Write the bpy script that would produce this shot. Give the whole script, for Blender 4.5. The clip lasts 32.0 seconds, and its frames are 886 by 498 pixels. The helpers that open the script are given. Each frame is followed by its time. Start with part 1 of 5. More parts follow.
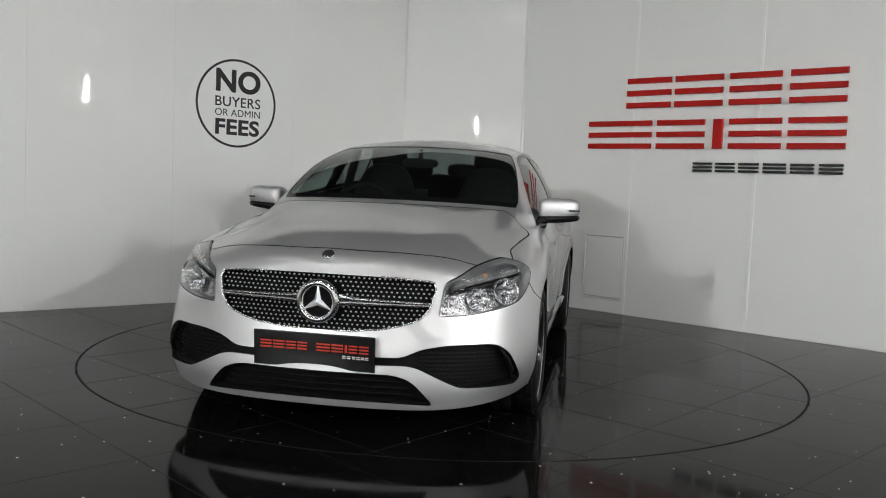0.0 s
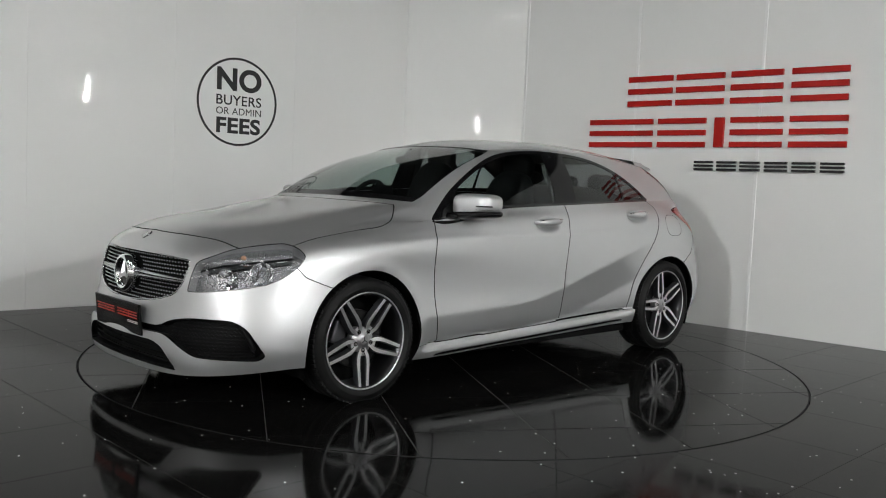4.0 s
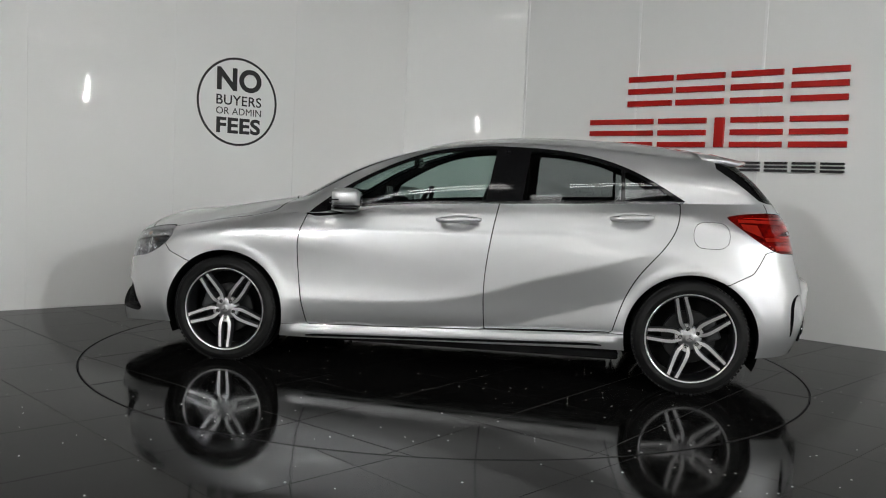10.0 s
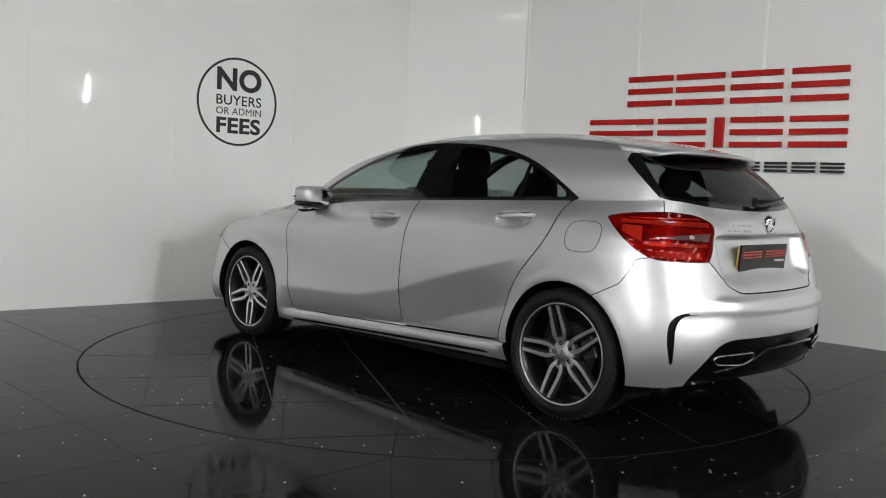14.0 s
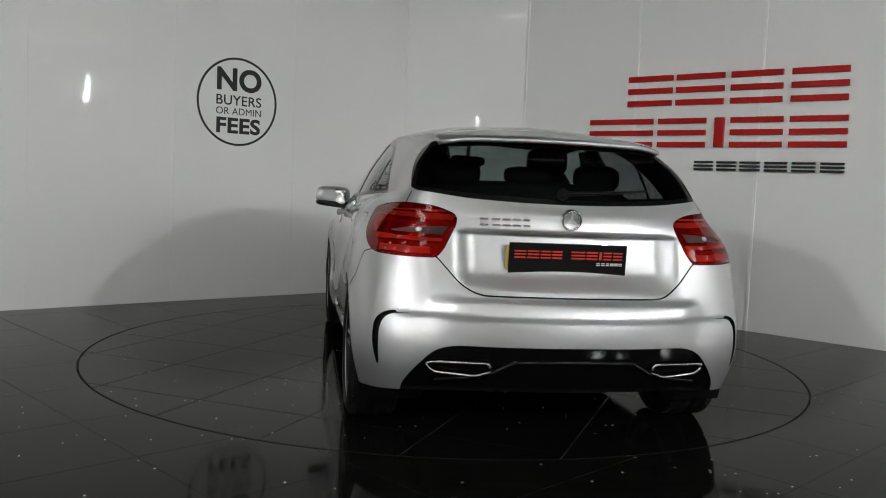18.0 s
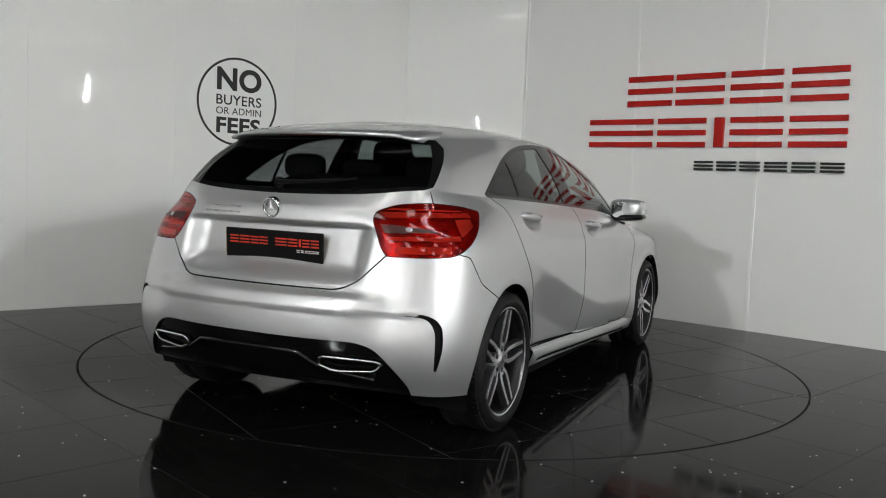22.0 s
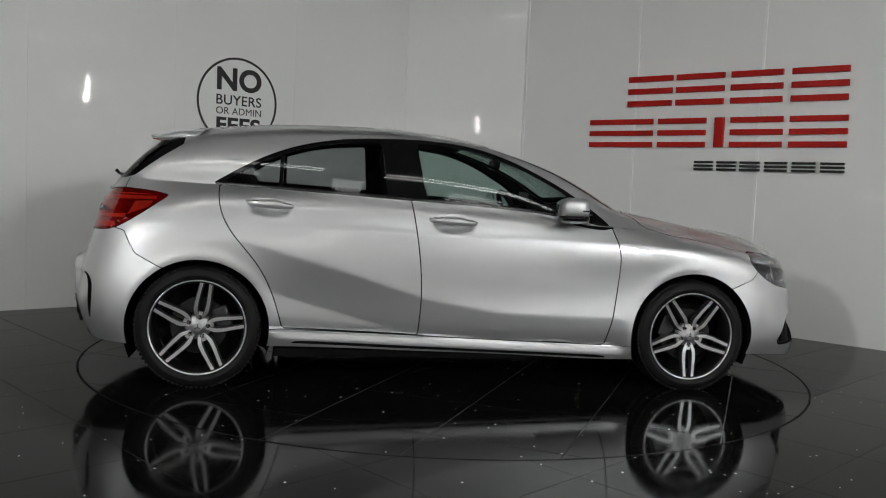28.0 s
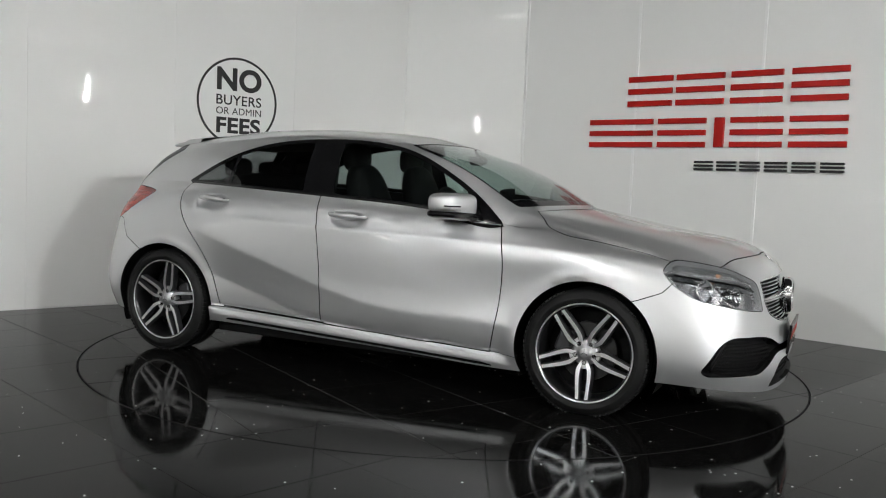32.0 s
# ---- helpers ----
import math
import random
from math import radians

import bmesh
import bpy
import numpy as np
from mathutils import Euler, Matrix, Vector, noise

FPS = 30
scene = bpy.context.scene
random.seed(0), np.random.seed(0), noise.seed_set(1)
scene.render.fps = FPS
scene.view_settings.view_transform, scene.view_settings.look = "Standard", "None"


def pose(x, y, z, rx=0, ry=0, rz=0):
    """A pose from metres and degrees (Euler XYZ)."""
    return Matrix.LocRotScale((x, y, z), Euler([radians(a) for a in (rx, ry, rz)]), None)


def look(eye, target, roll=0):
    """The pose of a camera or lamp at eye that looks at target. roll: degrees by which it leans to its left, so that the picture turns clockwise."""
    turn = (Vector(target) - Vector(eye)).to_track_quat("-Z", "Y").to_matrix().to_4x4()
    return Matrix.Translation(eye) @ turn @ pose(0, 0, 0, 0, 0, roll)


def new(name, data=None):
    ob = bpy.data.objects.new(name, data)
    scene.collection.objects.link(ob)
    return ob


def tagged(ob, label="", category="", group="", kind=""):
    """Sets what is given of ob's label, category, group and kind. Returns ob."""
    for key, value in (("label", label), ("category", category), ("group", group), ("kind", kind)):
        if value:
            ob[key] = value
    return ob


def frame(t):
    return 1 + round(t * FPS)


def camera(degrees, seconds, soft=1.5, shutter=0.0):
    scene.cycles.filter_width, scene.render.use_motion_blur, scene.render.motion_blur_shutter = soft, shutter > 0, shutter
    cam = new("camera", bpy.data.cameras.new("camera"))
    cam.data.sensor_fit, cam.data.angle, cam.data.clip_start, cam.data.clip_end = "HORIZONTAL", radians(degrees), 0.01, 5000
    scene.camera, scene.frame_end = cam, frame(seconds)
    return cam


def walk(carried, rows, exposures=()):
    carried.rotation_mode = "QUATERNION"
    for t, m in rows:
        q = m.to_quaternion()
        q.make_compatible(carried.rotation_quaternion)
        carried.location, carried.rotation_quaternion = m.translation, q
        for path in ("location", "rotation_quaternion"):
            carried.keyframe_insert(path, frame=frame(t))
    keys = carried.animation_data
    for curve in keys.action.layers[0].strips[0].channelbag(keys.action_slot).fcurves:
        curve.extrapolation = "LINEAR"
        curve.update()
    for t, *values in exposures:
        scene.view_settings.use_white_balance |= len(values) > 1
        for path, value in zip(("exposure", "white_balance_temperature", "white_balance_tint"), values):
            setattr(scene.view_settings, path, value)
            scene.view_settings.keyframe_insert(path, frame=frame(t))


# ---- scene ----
# ================= camera =================
EYE = Vector((0.0, -5.591, 1.0838))


def aim(pan, tilt, roll):
    """The pose of the standing camera, turned by these degrees."""
    a, b = radians(pan), radians(tilt)
    way = Vector((math.sin(a) * math.cos(b), math.cos(a) * math.cos(b), math.sin(b)))
    return look(EYE, EYE + way, roll)


cam = camera(54.717, 32.0, soft=1.1)
walk(cam, [
    (0.0, aim(-0.30, -4.01, 2.47)),
    (1.0, aim(-0.32, -4.05, 2.47)),
    (2.5, aim(-0.355, -4.10, 2.47)),
    (5.5, aim(-0.364, -4.113, 2.472)),
    (32.0, aim(-0.364, -4.113, 2.472)),
], exposures=[(0.0, -0.15), (1.0, 0.0), (2.0, -0.15), (6.0, -0.2), (9.0, -0.25), (12.0, -0.18), (14.0, -0.05), (17.0, -0.3), (19.0, -0.63), (20.5, -0.38), (22.0, -0.15), (23.0, -0.2), (25.0, -0.66), (28.0, -0.68), (29.0, -0.5), (31.0, -0.08), (32.0, -0.05)])

# ================= world =================
world = bpy.data.worlds.new("world")
scene.world = world
world.use_nodes = True
world.node_tree.nodes["Background"].inputs[0].default_value = (0.02, 0.021, 0.023, 1)
world.node_tree.nodes["Background"].inputs[1].default_value = 0.4


# ================= materials =================
def mat(name, color, rough=0.5, metal=0.0, coat=0.0, coat_rough=0.03, spec=0.5, emit=None, strength=0.0, trans=0.0, ior=1.45,
        vary=0.0, vary_scale=3.0, grain=0.0, grain_scale=80.0, bump=0.0, bump_scale=60.0, rough_vary=0.0):
    m = bpy.data.materials.new(name)
    m.use_nodes = True
    nt = m.node_tree
    b = nt.nodes["Principled BSDF"]
    b.inputs["Base Color"].default_value = (*color, 1)
    b.inputs["Roughness"].default_value = rough
    b.inputs["Metallic"].default_value = metal
    b.inputs["Coat Weight"].default_value = coat
    b.inputs["Coat Roughness"].default_value = coat_rough
    b.inputs["Specular IOR Level"].default_value = spec
    b.inputs["Transmission Weight"].default_value = trans
    b.inputs["IOR"].default_value = ior
    if emit:
        b.inputs["Emission Color"].default_value = (*emit, 1)
        b.inputs["Emission Strength"].default_value = strength
    if vary or grain or bump or rough_vary:
        tc = nt.nodes.new("ShaderNodeTexCoord")

        def noise_at(scale, detail):
            n = nt.nodes.new("ShaderNodeTexNoise")
            n.inputs["Scale"].default_value = scale
            n.inputs["Detail"].default_value = detail
            nt.links.new(tc.outputs["Object"], n.inputs["Vector"])
            return n
        if vary or grain:
            last = None
            for amount, scale in ((vary, vary_scale), (grain, grain_scale)):
                if not amount:
                    continue
                n = noise_at(scale, 4)
                mr = nt.nodes.new("ShaderNodeMapRange")
                mr.inputs["From Min"].default_value, mr.inputs["From Max"].default_value = 0.3, 0.7
                mr.inputs["To Min"].default_value, mr.inputs["To Max"].default_value = 1 - amount, 1 + amount
                nt.links.new(n.outputs["Fac"], mr.inputs["Value"])
                mx = nt.nodes.new("ShaderNodeMix")
                mx.data_type, mx.blend_type = "RGBA", "MULTIPLY"
                mx.inputs["Factor"].default_value = 1.0
                if last is None:
                    mx.inputs[6].default_value = (*color, 1)
                else:
                    nt.links.new(last, mx.inputs[6])
                nt.links.new(mr.outputs["Result"], mx.inputs[7])
                last = mx.outputs[2]
            nt.links.new(last, b.inputs["Base Color"])
        if rough_vary:
            n = noise_at(vary_scale * 2.3, 5)
            mr = nt.nodes.new("ShaderNodeMapRange")
            mr.inputs["From Min"].default_value, mr.inputs["From Max"].default_value = 0.3, 0.7
            mr.inputs["To Min"].default_value, mr.inputs["To Max"].default_value = max(0.0, rough - rough_vary), rough + rough_vary
            nt.links.new(n.outputs["Fac"], mr.inputs["Value"])
            nt.links.new(mr.outputs["Result"], b.inputs["Roughness"])
        if bump:
            n = noise_at(bump_scale, 3)
            bp = nt.nodes.new("ShaderNodeBump")
            bp.inputs["Strength"].default_value = bump
            bp.inputs["Distance"].default_value = 0.002
            nt.links.new(n.outputs["Fac"], bp.inputs["Height"])
            nt.links.new(bp.outputs["Normal"], b.inputs["Normal"])
    return m


PAINT = mat("silver_paint", (0.61, 0.615, 0.62), 0.45, 0.84, coat=1.0, coat_rough=0.008, grain=0.05, grain_scale=900)
PAINT.node_tree.nodes["Principled BSDF"].inputs["Coat IOR"].default_value = 1.62
DIFFUSER_BLACK = mat("diffuser_black", (0.003, 0.003, 0.003), 0.09, spec=0.3)
BLACK = mat("gloss_black", (0.006, 0.006, 0.0065), 0.06, spec=0.4, rough_vary=0.02)
TRIM = mat("black_trim", (0.006, 0.006, 0.0063), 0.5, spec=0.12, vary=0.15, bump=0.25, bump_scale=400)
RUBBER = mat("rubber", (0.009, 0.009, 0.009), 0.55, spec=0.2, vary=0.25, vary_scale=9, bump=0.3, bump_scale=250)
CHROME = mat("chrome", (0.78, 0.79, 0.8), 0.09, 1.0)
BELT = mat("dark_belt_trim", (0.10, 0.10, 0.10), 0.2, 0.9)
SATIN = mat("satin_chrome", (0.68, 0.69, 0.7), 0.24, 1.0)
ALLOY = mat("machined_alloy", (0.80, 0.80, 0.81), 0.31, 1.0, coat=0.6, vary=0.06, vary_scale=20)
HUB = mat("hub_paint", (0.48, 0.48, 0.49), 0.35, 0.9)
ALLOY_DARK = mat("dark_alloy_paint", (0.055, 0.056, 0.06), 0.38, 0.6, coat=0.4)
STUD = mat("bright_stud", (0.6, 0.6, 0.61), 0.28, 0.7)
STEEL = mat("brake_steel", (0.022, 0.022, 0.022), 0.45, 0.6, vary=0.25, vary_scale=14)
GLASS = mat("tinted_glass", (0.33, 0.45, 0.41), 0.0, 0, spec=0.5, trans=1.0, ior=1.02, coat=1.0, coat_rough=0.0)
GLASS_DARK = mat("dark_privacy_glass", (0.26, 0.29, 0.29), 0.0, 0, trans=1.0, ior=1.02, coat=1.0, coat_rough=0.0)
GLASS_REAR = mat("dark_rear_glass", (0.10, 0.115, 0.115), 0.0, 0, trans=1.0, ior=1.02, coat=0.45, coat_rough=0.0)
LENS = mat("clear_lens", (0.92, 0.93, 0.95), 0.0, 0, trans=1.0, ior=1.05, coat=1.0, coat_rough=0.0)
REDLENS = mat("red_lens", (0.9, 0.045, 0.025), 0.0, 0, trans=1.0, ior=1.02, coat=1.0, coat_rough=0.0)
RED_IN = mat("red_reflector", (0.34, 0.03, 0.025), 0.24, 0.75, bump=0.45, bump_scale=26)
AMBER = mat("amber_bulb", (0.40, 0.22, 0.14), 0.3)
CABIN = mat("cabin_black", (0.0045, 0.0045, 0.0048), 0.8, spec=0.2, vary=0.2, bump=0.4, bump_scale=120)
# near-black of the underside; also stands in for shade inside gaps and hollows
UNDER_AND_SHADE = mat("underbody", (0.006, 0.006, 0.006), 0.9, spec=0.1, vary=0.3)
WALL = mat("white_gloss_panel", (0.80, 0.80, 0.785), 0.6, spec=0.2, coat=0.42, coat_rough=0.018, vary=0.015, vary_scale=0.8, bump=0.06, bump_scale=3.0)
STRIP_WHITE = mat("joint_strip_white", (0.87, 0.87, 0.86), 0.25, coat=0.3)
SEAL = mat("pale_seam", (0.80, 0.80, 0.79), 0.5, vary=0.1)
CEIL = mat("dark_ceiling_paint", (0.05, 0.05, 0.05), 0.8, vary=0.05)
BACK = mat("unseen_wall_paint", (0.76, 0.75, 0.73), 0.7, vary=0.08)
TUBE = mat("lamp_diffuser", (0.9, 0.9, 0.9), 0.5, emit=(1.0, 0.975, 0.94), strength=4.3)
PANEL_GLOW = mat("light_panel_diffuser", (0.9, 0.9, 0.9), 0.5, emit=(1.0, 1.0, 0.98), strength=4.0)
BARREL = mat("rim_barrel", (0.06, 0.06, 0.063), 0.28, 0.85)
FLOOD = mat("flood_lens", (0.9, 0.9, 0.9), 0.4, emit=(0.97, 1.0, 1.0), strength=1480.0)
STRIP = mat("strip_diffuser", (0.9, 0.9, 0.9), 0.5, emit=(1.0, 0.98, 0.95), strength=45.0)
BATTEN = mat("batten_tube", (0.9, 0.9, 0.9), 0.5, emit=(1.0, 0.98, 0.95), strength=18.0)
SPOT = mat("spot_diffuser", (0.9, 0.9, 0.9), 0.5, emit=(1.0, 0.98, 0.94), strength=110.0)
LAMP_BODY = mat("lamp_housing", (0.7, 0.7, 0.7), 0.4)
SIGN_RED = mat("red_acrylic", (0.42, 0.010, 0.007), 0.45, spec=0.25, vary=0.06, vary_scale=6)
SIGN_BLACK = mat("black_acrylic", (0.012, 0.012, 0.013), 0.3, coat=0.2)
VINYL = mat("black_vinyl", (0.012, 0.012, 0.012), 0.35)
PLATE = mat("black_plate", (0.008, 0.008, 0.008), 0.2, spec=0.2)
PLATE_RED = mat("red_print", (0.50, 0.03, 0.015), 0.4)
PLATE_YELLOW = mat("yellow_plate", (0.42, 0.26, 0.05), 0.4)
PLATE_WHITE = mat("white_print", (0.75, 0.75, 0.75), 0.4)


def tile_material():
    """Polished dark porcelain with fine pale specks."""
    m = mat("dark_porcelain", (0.0050, 0.0049, 0.0047), 0.08, spec=0.07, vary=0.22, vary_scale=2.5, rough_vary=0.035, bump=0.03, bump_scale=9)
    nt = m.node_tree
    b = nt.nodes["Principled BSDF"]
    src = b.inputs["Base Color"].links[0].from_socket
    tc = nt.nodes.new("ShaderNodeTexCoord")
    vo = nt.nodes.new("ShaderNodeTexVoronoi")
    vo.inputs["Scale"].default_value = 22.0
    nt.links.new(tc.outputs["Object"], vo.inputs["Vector"])
    lt = nt.nodes.new("ShaderNodeMath")
    lt.operation = "LESS_THAN"
    lt.inputs[1].default_value = 0.10
    nt.links.new(vo.outputs["Distance"], lt.inputs[0])
    sep = nt.nodes.new("ShaderNodeSeparateColor")
    nt.links.new(vo.outputs["Color"], sep.inputs[0])
    gt = nt.nodes.new("ShaderNodeMath")
    gt.operation = "GREATER_THAN"
    gt.inputs[1].default_value = 0.80
    nt.links.new(sep.outputs[0], gt.inputs[0])
    mul = nt.nodes.new("ShaderNodeMath")
    mul.operation = "MULTIPLY"
    nt.links.new(lt.outputs[0], mul.inputs[0])
    nt.links.new(gt.outputs[0], mul.inputs[1])
    mx = nt.nodes.new("ShaderNodeMix")
    mx.data_type = "RGBA"
    nt.links.new(mul.outputs[0], mx.inputs["Factor"])
    nt.links.new(src, mx.inputs[6])
    mx.inputs[7].default_value = (0.85, 0.85, 0.84, 1)
    nt.links.new(mx.outputs[2], b.inputs["Base Color"])
    return m


TILE = tile_material()
GROUT = mat("grout", (0.055, 0.055, 0.053), 0.7, vary=0.25, vary_scale=5)


# ================= mesh helpers =================
def ob_from(name, bm, material, parent=None, label="", smooth=False):
    me = bpy.data.meshes.new(name)
    bm.to_mesh(me)
    bm.free()
    for x in (material if isinstance(material, (list, tuple)) else [material]):
        me.materials.append(x)
    if smooth:
        me.shade_smooth()
    ob = new(name, me)
    if parent is not None:
        ob.parent = parent
    if label:
        ob["label"] = label
    return ob


def clear(ob):
    """A pane that lets light through without a shadow."""
    if ob is not None:
        ob.visible_shadow = False
    return ob


def part(name, bm, material, parent, label="", smooth=False):
    return ob_from(name, bm, material, parent, label, smooth)


def thing(name, label, category, at=(0, 0, 0), group="", kind=""):
    e = new(name)
    e.empty_display_size = 0.1
    e.location = at
    return tagged(e, label, category, group, kind)


def box(bm, x0, x1, y0, y1, z0, z1, bevel=0.0, seg=2, m=None):
    r = bmesh.ops.create_cube(bm, size=1.0)
    vs = r["verts"]
    bmesh.ops.scale(bm, vec=(x1 - x0, y1 - y0, z1 - z0), verts=vs)
    bmesh.ops.translate(bm, vec=((x0 + x1) / 2, (y0 + y1) / 2, (z0 + z1) / 2), verts=vs)
    if bevel:
        es = list({e for v in vs for e in v.link_edges})
        g = bmesh.ops.bevel(bm, geom=es, offset=bevel, segments=seg, affect="EDGES", profile=0.5)
        vs = list({v for f in g["faces"] for v in f.verts} | {v for v in vs if v.is_valid})
    if m is not None:
        bmesh.ops.transform(bm, matrix=m, verts=vs)
    return vs


def prism(bm, pts, h0, h1, m=None, bevel=0.0):
    """An upright prism over the outline pts, from height h0 to h1."""
    vs = [bm.verts.new((x, y, h0)) for x, y in pts]
    f = bm.faces.new(vs)
    g = bmesh.ops.extrude_face_region(bm, geom=[f])
    top = [v for v in g["geom"] if isinstance(v, bmesh.types.BMVert)]
    bmesh.ops.translate(bm, vec=(0, 0, h1 - h0), verts=top)
    allv = vs + top
    bmesh.ops.recalc_face_normals(bm, faces=list({f for v in allv for f in v.link_faces}))
    if bevel:
        es = [e for v in top for e in v.link_edges if e.other_vert(v) in top]
        g = bmesh.ops.bevel(bm, geom=list(set(es)), offset=bevel, segments=2, affect="EDGES", profile=0.5)
        allv = list({v for f in g["faces"] for v in f.verts} | {v for v in allv if v.is_valid})
        seen = set(allv)
        for v in list(allv):
            for f in v.link_faces:
                for w in f.verts:
                    if w not in seen:
                        seen.add(w)
        allv = list(seen)
    if m is not None:
        bmesh.ops.transform(bm, matrix=m, verts=allv)
    return allv


def spin(bm, profile, steps=64, axis="y", m=None):
    """A ring or disc of revolution: profile of (radius, along) about the axis."""
    rings = []
    for i in range(steps):
        a = 2 * math.pi * i / steps
        ring = []
        for r, h in profile:
            c, s = r * math.cos(a), r * math.sin(a)
            p = Vector((c, h, s)) if axis == "y" else (Vector((c, s, h)) if axis == "z" else Vector((h, c, s)))
            ring.append(bm.verts.new(m @ p if m is not None else p))
        rings.append(ring)
    for i in range(steps):
        a, b = rings[i], rings[(i + 1) % steps]
        for k in range(len(profile) - 1):
            bm.faces.new((a[k], b[k], b[k + 1], a[k + 1]))
    bmesh.ops.recalc_face_normals(bm, faces=bm.faces)
    return [v for r in rings for v in r]


def tube(bm, pts, r, seg=10, squash=1.0):
    """A round bar along pts."""
    pts = [Vector(p) for p in pts]
    rings = []
    for i, p in enumerate(pts):
        d = (pts[min(i + 1, len(pts) - 1)] - pts[max(i - 1, 0)]).normalized()
        a = d.orthogonal() if abs(d.z) > 0.95 else d.cross(Vector((0, 0, 1)))
        a.normalize()
        b = d.cross(a)
        rr = r[i] if isinstance(r, (list, tuple)) else r
        rings.append([bm.verts.new(p + rr * (math.cos(t) * a + squash * math.sin(t) * b))
                      for t in (2 * math.pi * k / seg for k in range(seg))])
    for i in range(len(rings) - 1):
        for k in range(seg):
            bm.faces.new((rings[i][k], rings[i][(k + 1) % seg], rings[i + 1][(k + 1) % seg], rings[i + 1][k]))
    bm.faces.new(rings[0][::-1])
    bm.faces.new(rings[-1])
    bmesh.ops.recalc_face_normals(bm, faces=bm.faces)
# ================= the display bay: three glossy panelled walls =================
PANEL_H = 3.3
CEIL_H = 4.3
WA = Vector((-3.26, 0.97, 0))
DL = Vector((0.7507, 0.6606, 0))
WB = Vector((3.32, 0.80, 0))
DR = Vector((-0.7585, 0.6517, 0))
P1 = WA + 3.66 * DL
P2 = WB + 3.475 * DR


def wall_run(name, label, a, d, seams, strips=()):
    """One straight wall with its panels; d runs along it, seams are the distances of the joints and strips those with a pale cover strip."""
    w = thing(name, label, "wall", (0, 0, 0), kind="structure")
    ang = math.atan2(d.y, d.x)
    side = 1 if (Matrix.Rotation(ang, 4, "Z") @ Vector((0, 1, 0))).dot(-a) < 0 else -1
    m = Matrix.Translation(a) @ Matrix.Rotation(ang, 4, "Z")
    bm = bmesh.new()
    box(bm, seams[0], seams[-1], side * 0.0028, side * 0.10, 0, PANEL_H - 0.002, m=m)
    part("wall_backing", bm, SEAL, w)
    for s0, s1 in zip(seams, seams[1:]):
        bm = bmesh.new()
        y0, y1 = sorted((0.0, side * 0.0115))
        box(bm, s0 + 0.0014, s1 - 0.0014, y0, y1, 0.004, PANEL_H, bevel=0.0012, seg=1, m=m)
        part("wall_panel", bm, WALL, w)
    for s0 in strips:
        bm = bmesh.new()
        y0, y1 = sorted((side * 0.001, -side * 0.006))
        box(bm, s0 - 0.013, s0 + 0.013, y0, y1, 0.002, PANEL_H - 0.004, bevel=0.0028, seg=2, m=m)
        part("joint_strip", bm, STRIP_WHITE, w, "pale joint cover strip")
    return m, side


ML, SL = wall_run("wall_left", "glossy white panelled wall of the display bay", WA, DL, [-3.5, -2.34, -1.17, 0.0, 1.17, 2.335, 3.66])
MR, SR = wall_run("wall_right", "glossy white panelled wall behind the red letters", WB, DR, [-3.6, -2.4, -1.2, -0.06, 1.08, 2.22, 3.475], (-0.06, 1.08, 2.22, 3.455))
DM = (P2 - P1).normalized()
MM, SM = wall_run("wall_centre", "glossy white panel closing the corner of the bay", P1, DM, [0.0, (P2 - P1).length])


# ================= rest of the showroom =================
def showroom():
    x0, x1, y0, y1 = -13.0, 13.0, -19.0, 5.0
    # outer walls are out of view and assumed; pale to bounce light at the car
    for name, b in (("wall_west", (x0 - 0.1, x0, y0, y1)), ("wall_east", (x1, x1 + 0.1, y0, y1)), ("wall_south", (x0, x1, y0 - 0.1, y0)), ("wall_north", (x0, x1, y1, y1 + 0.1))):
        bm = bmesh.new()
        box(bm, *b, 0, CEIL_H)
        tagged(ob_from(name, bm, BACK), "unseen pale outer wall, assumed to close the showroom", "wall", kind="structure")
    bm = bmesh.new()
    box(bm, -13.2, 13.2, -19.2, 5.2, CEIL_H, CEIL_H + 0.1)
    tagged(ob_from("ceiling", bm, CEIL), "plain dark ceiling above the showroom", "ceiling", kind="structure")


showroom()


def fill_tube(at, length):
    """A pendant tube, unseen and added as fill: two wires, end caps and a glowing tube."""
    e = thing("fill_tube", "unseen suspended white tube, added as fill light for the hall", "lamp", at, group="hall lights")
    bm = bmesh.new()
    spin(bm, [(0.0001, -length / 2), (0.14, -length / 2), (0.14, length / 2), (0.0001, length / 2)], 16, axis="x")
    part("diffuser", bm, TUBE, e, "glowing white tube", smooth=False)
    for sx in (-1, 1):
        bm = bmesh.new()
        spin(bm, [(0.0001, sx * (length / 2 + 0.04)), (0.142, sx * (length / 2 + 0.04)), (0.144, sx * (length / 2 + 0.002)), (0.0001, sx * (length / 2 + 0.002))], 16, axis="x")
        part("end_cap", bm, LAMP_BODY, e)
        bm = bmesh.new()
        tube(bm, [(sx * length * 0.4, 0, 0.14), (sx * length * 0.4, 0, CEIL_H - at[2])], 0.003, 5)
        part("wire", bm, TRIM, e)
    return e


# assumed rows far behind the viewer: ambient fill for walls and paint
for ly in (-11.5, -14.5, -17.5):
    for k in range(-4, 5):
        fill_tube((2.4 * k, ly, 2.95), 2.3)
# four more at the sides, added to brighten the car's turned flanks
for lx in (-11.5, -9.0, 9.0, 11.5):
    fill_tube((lx, -5.6, 2.95), 2.3)


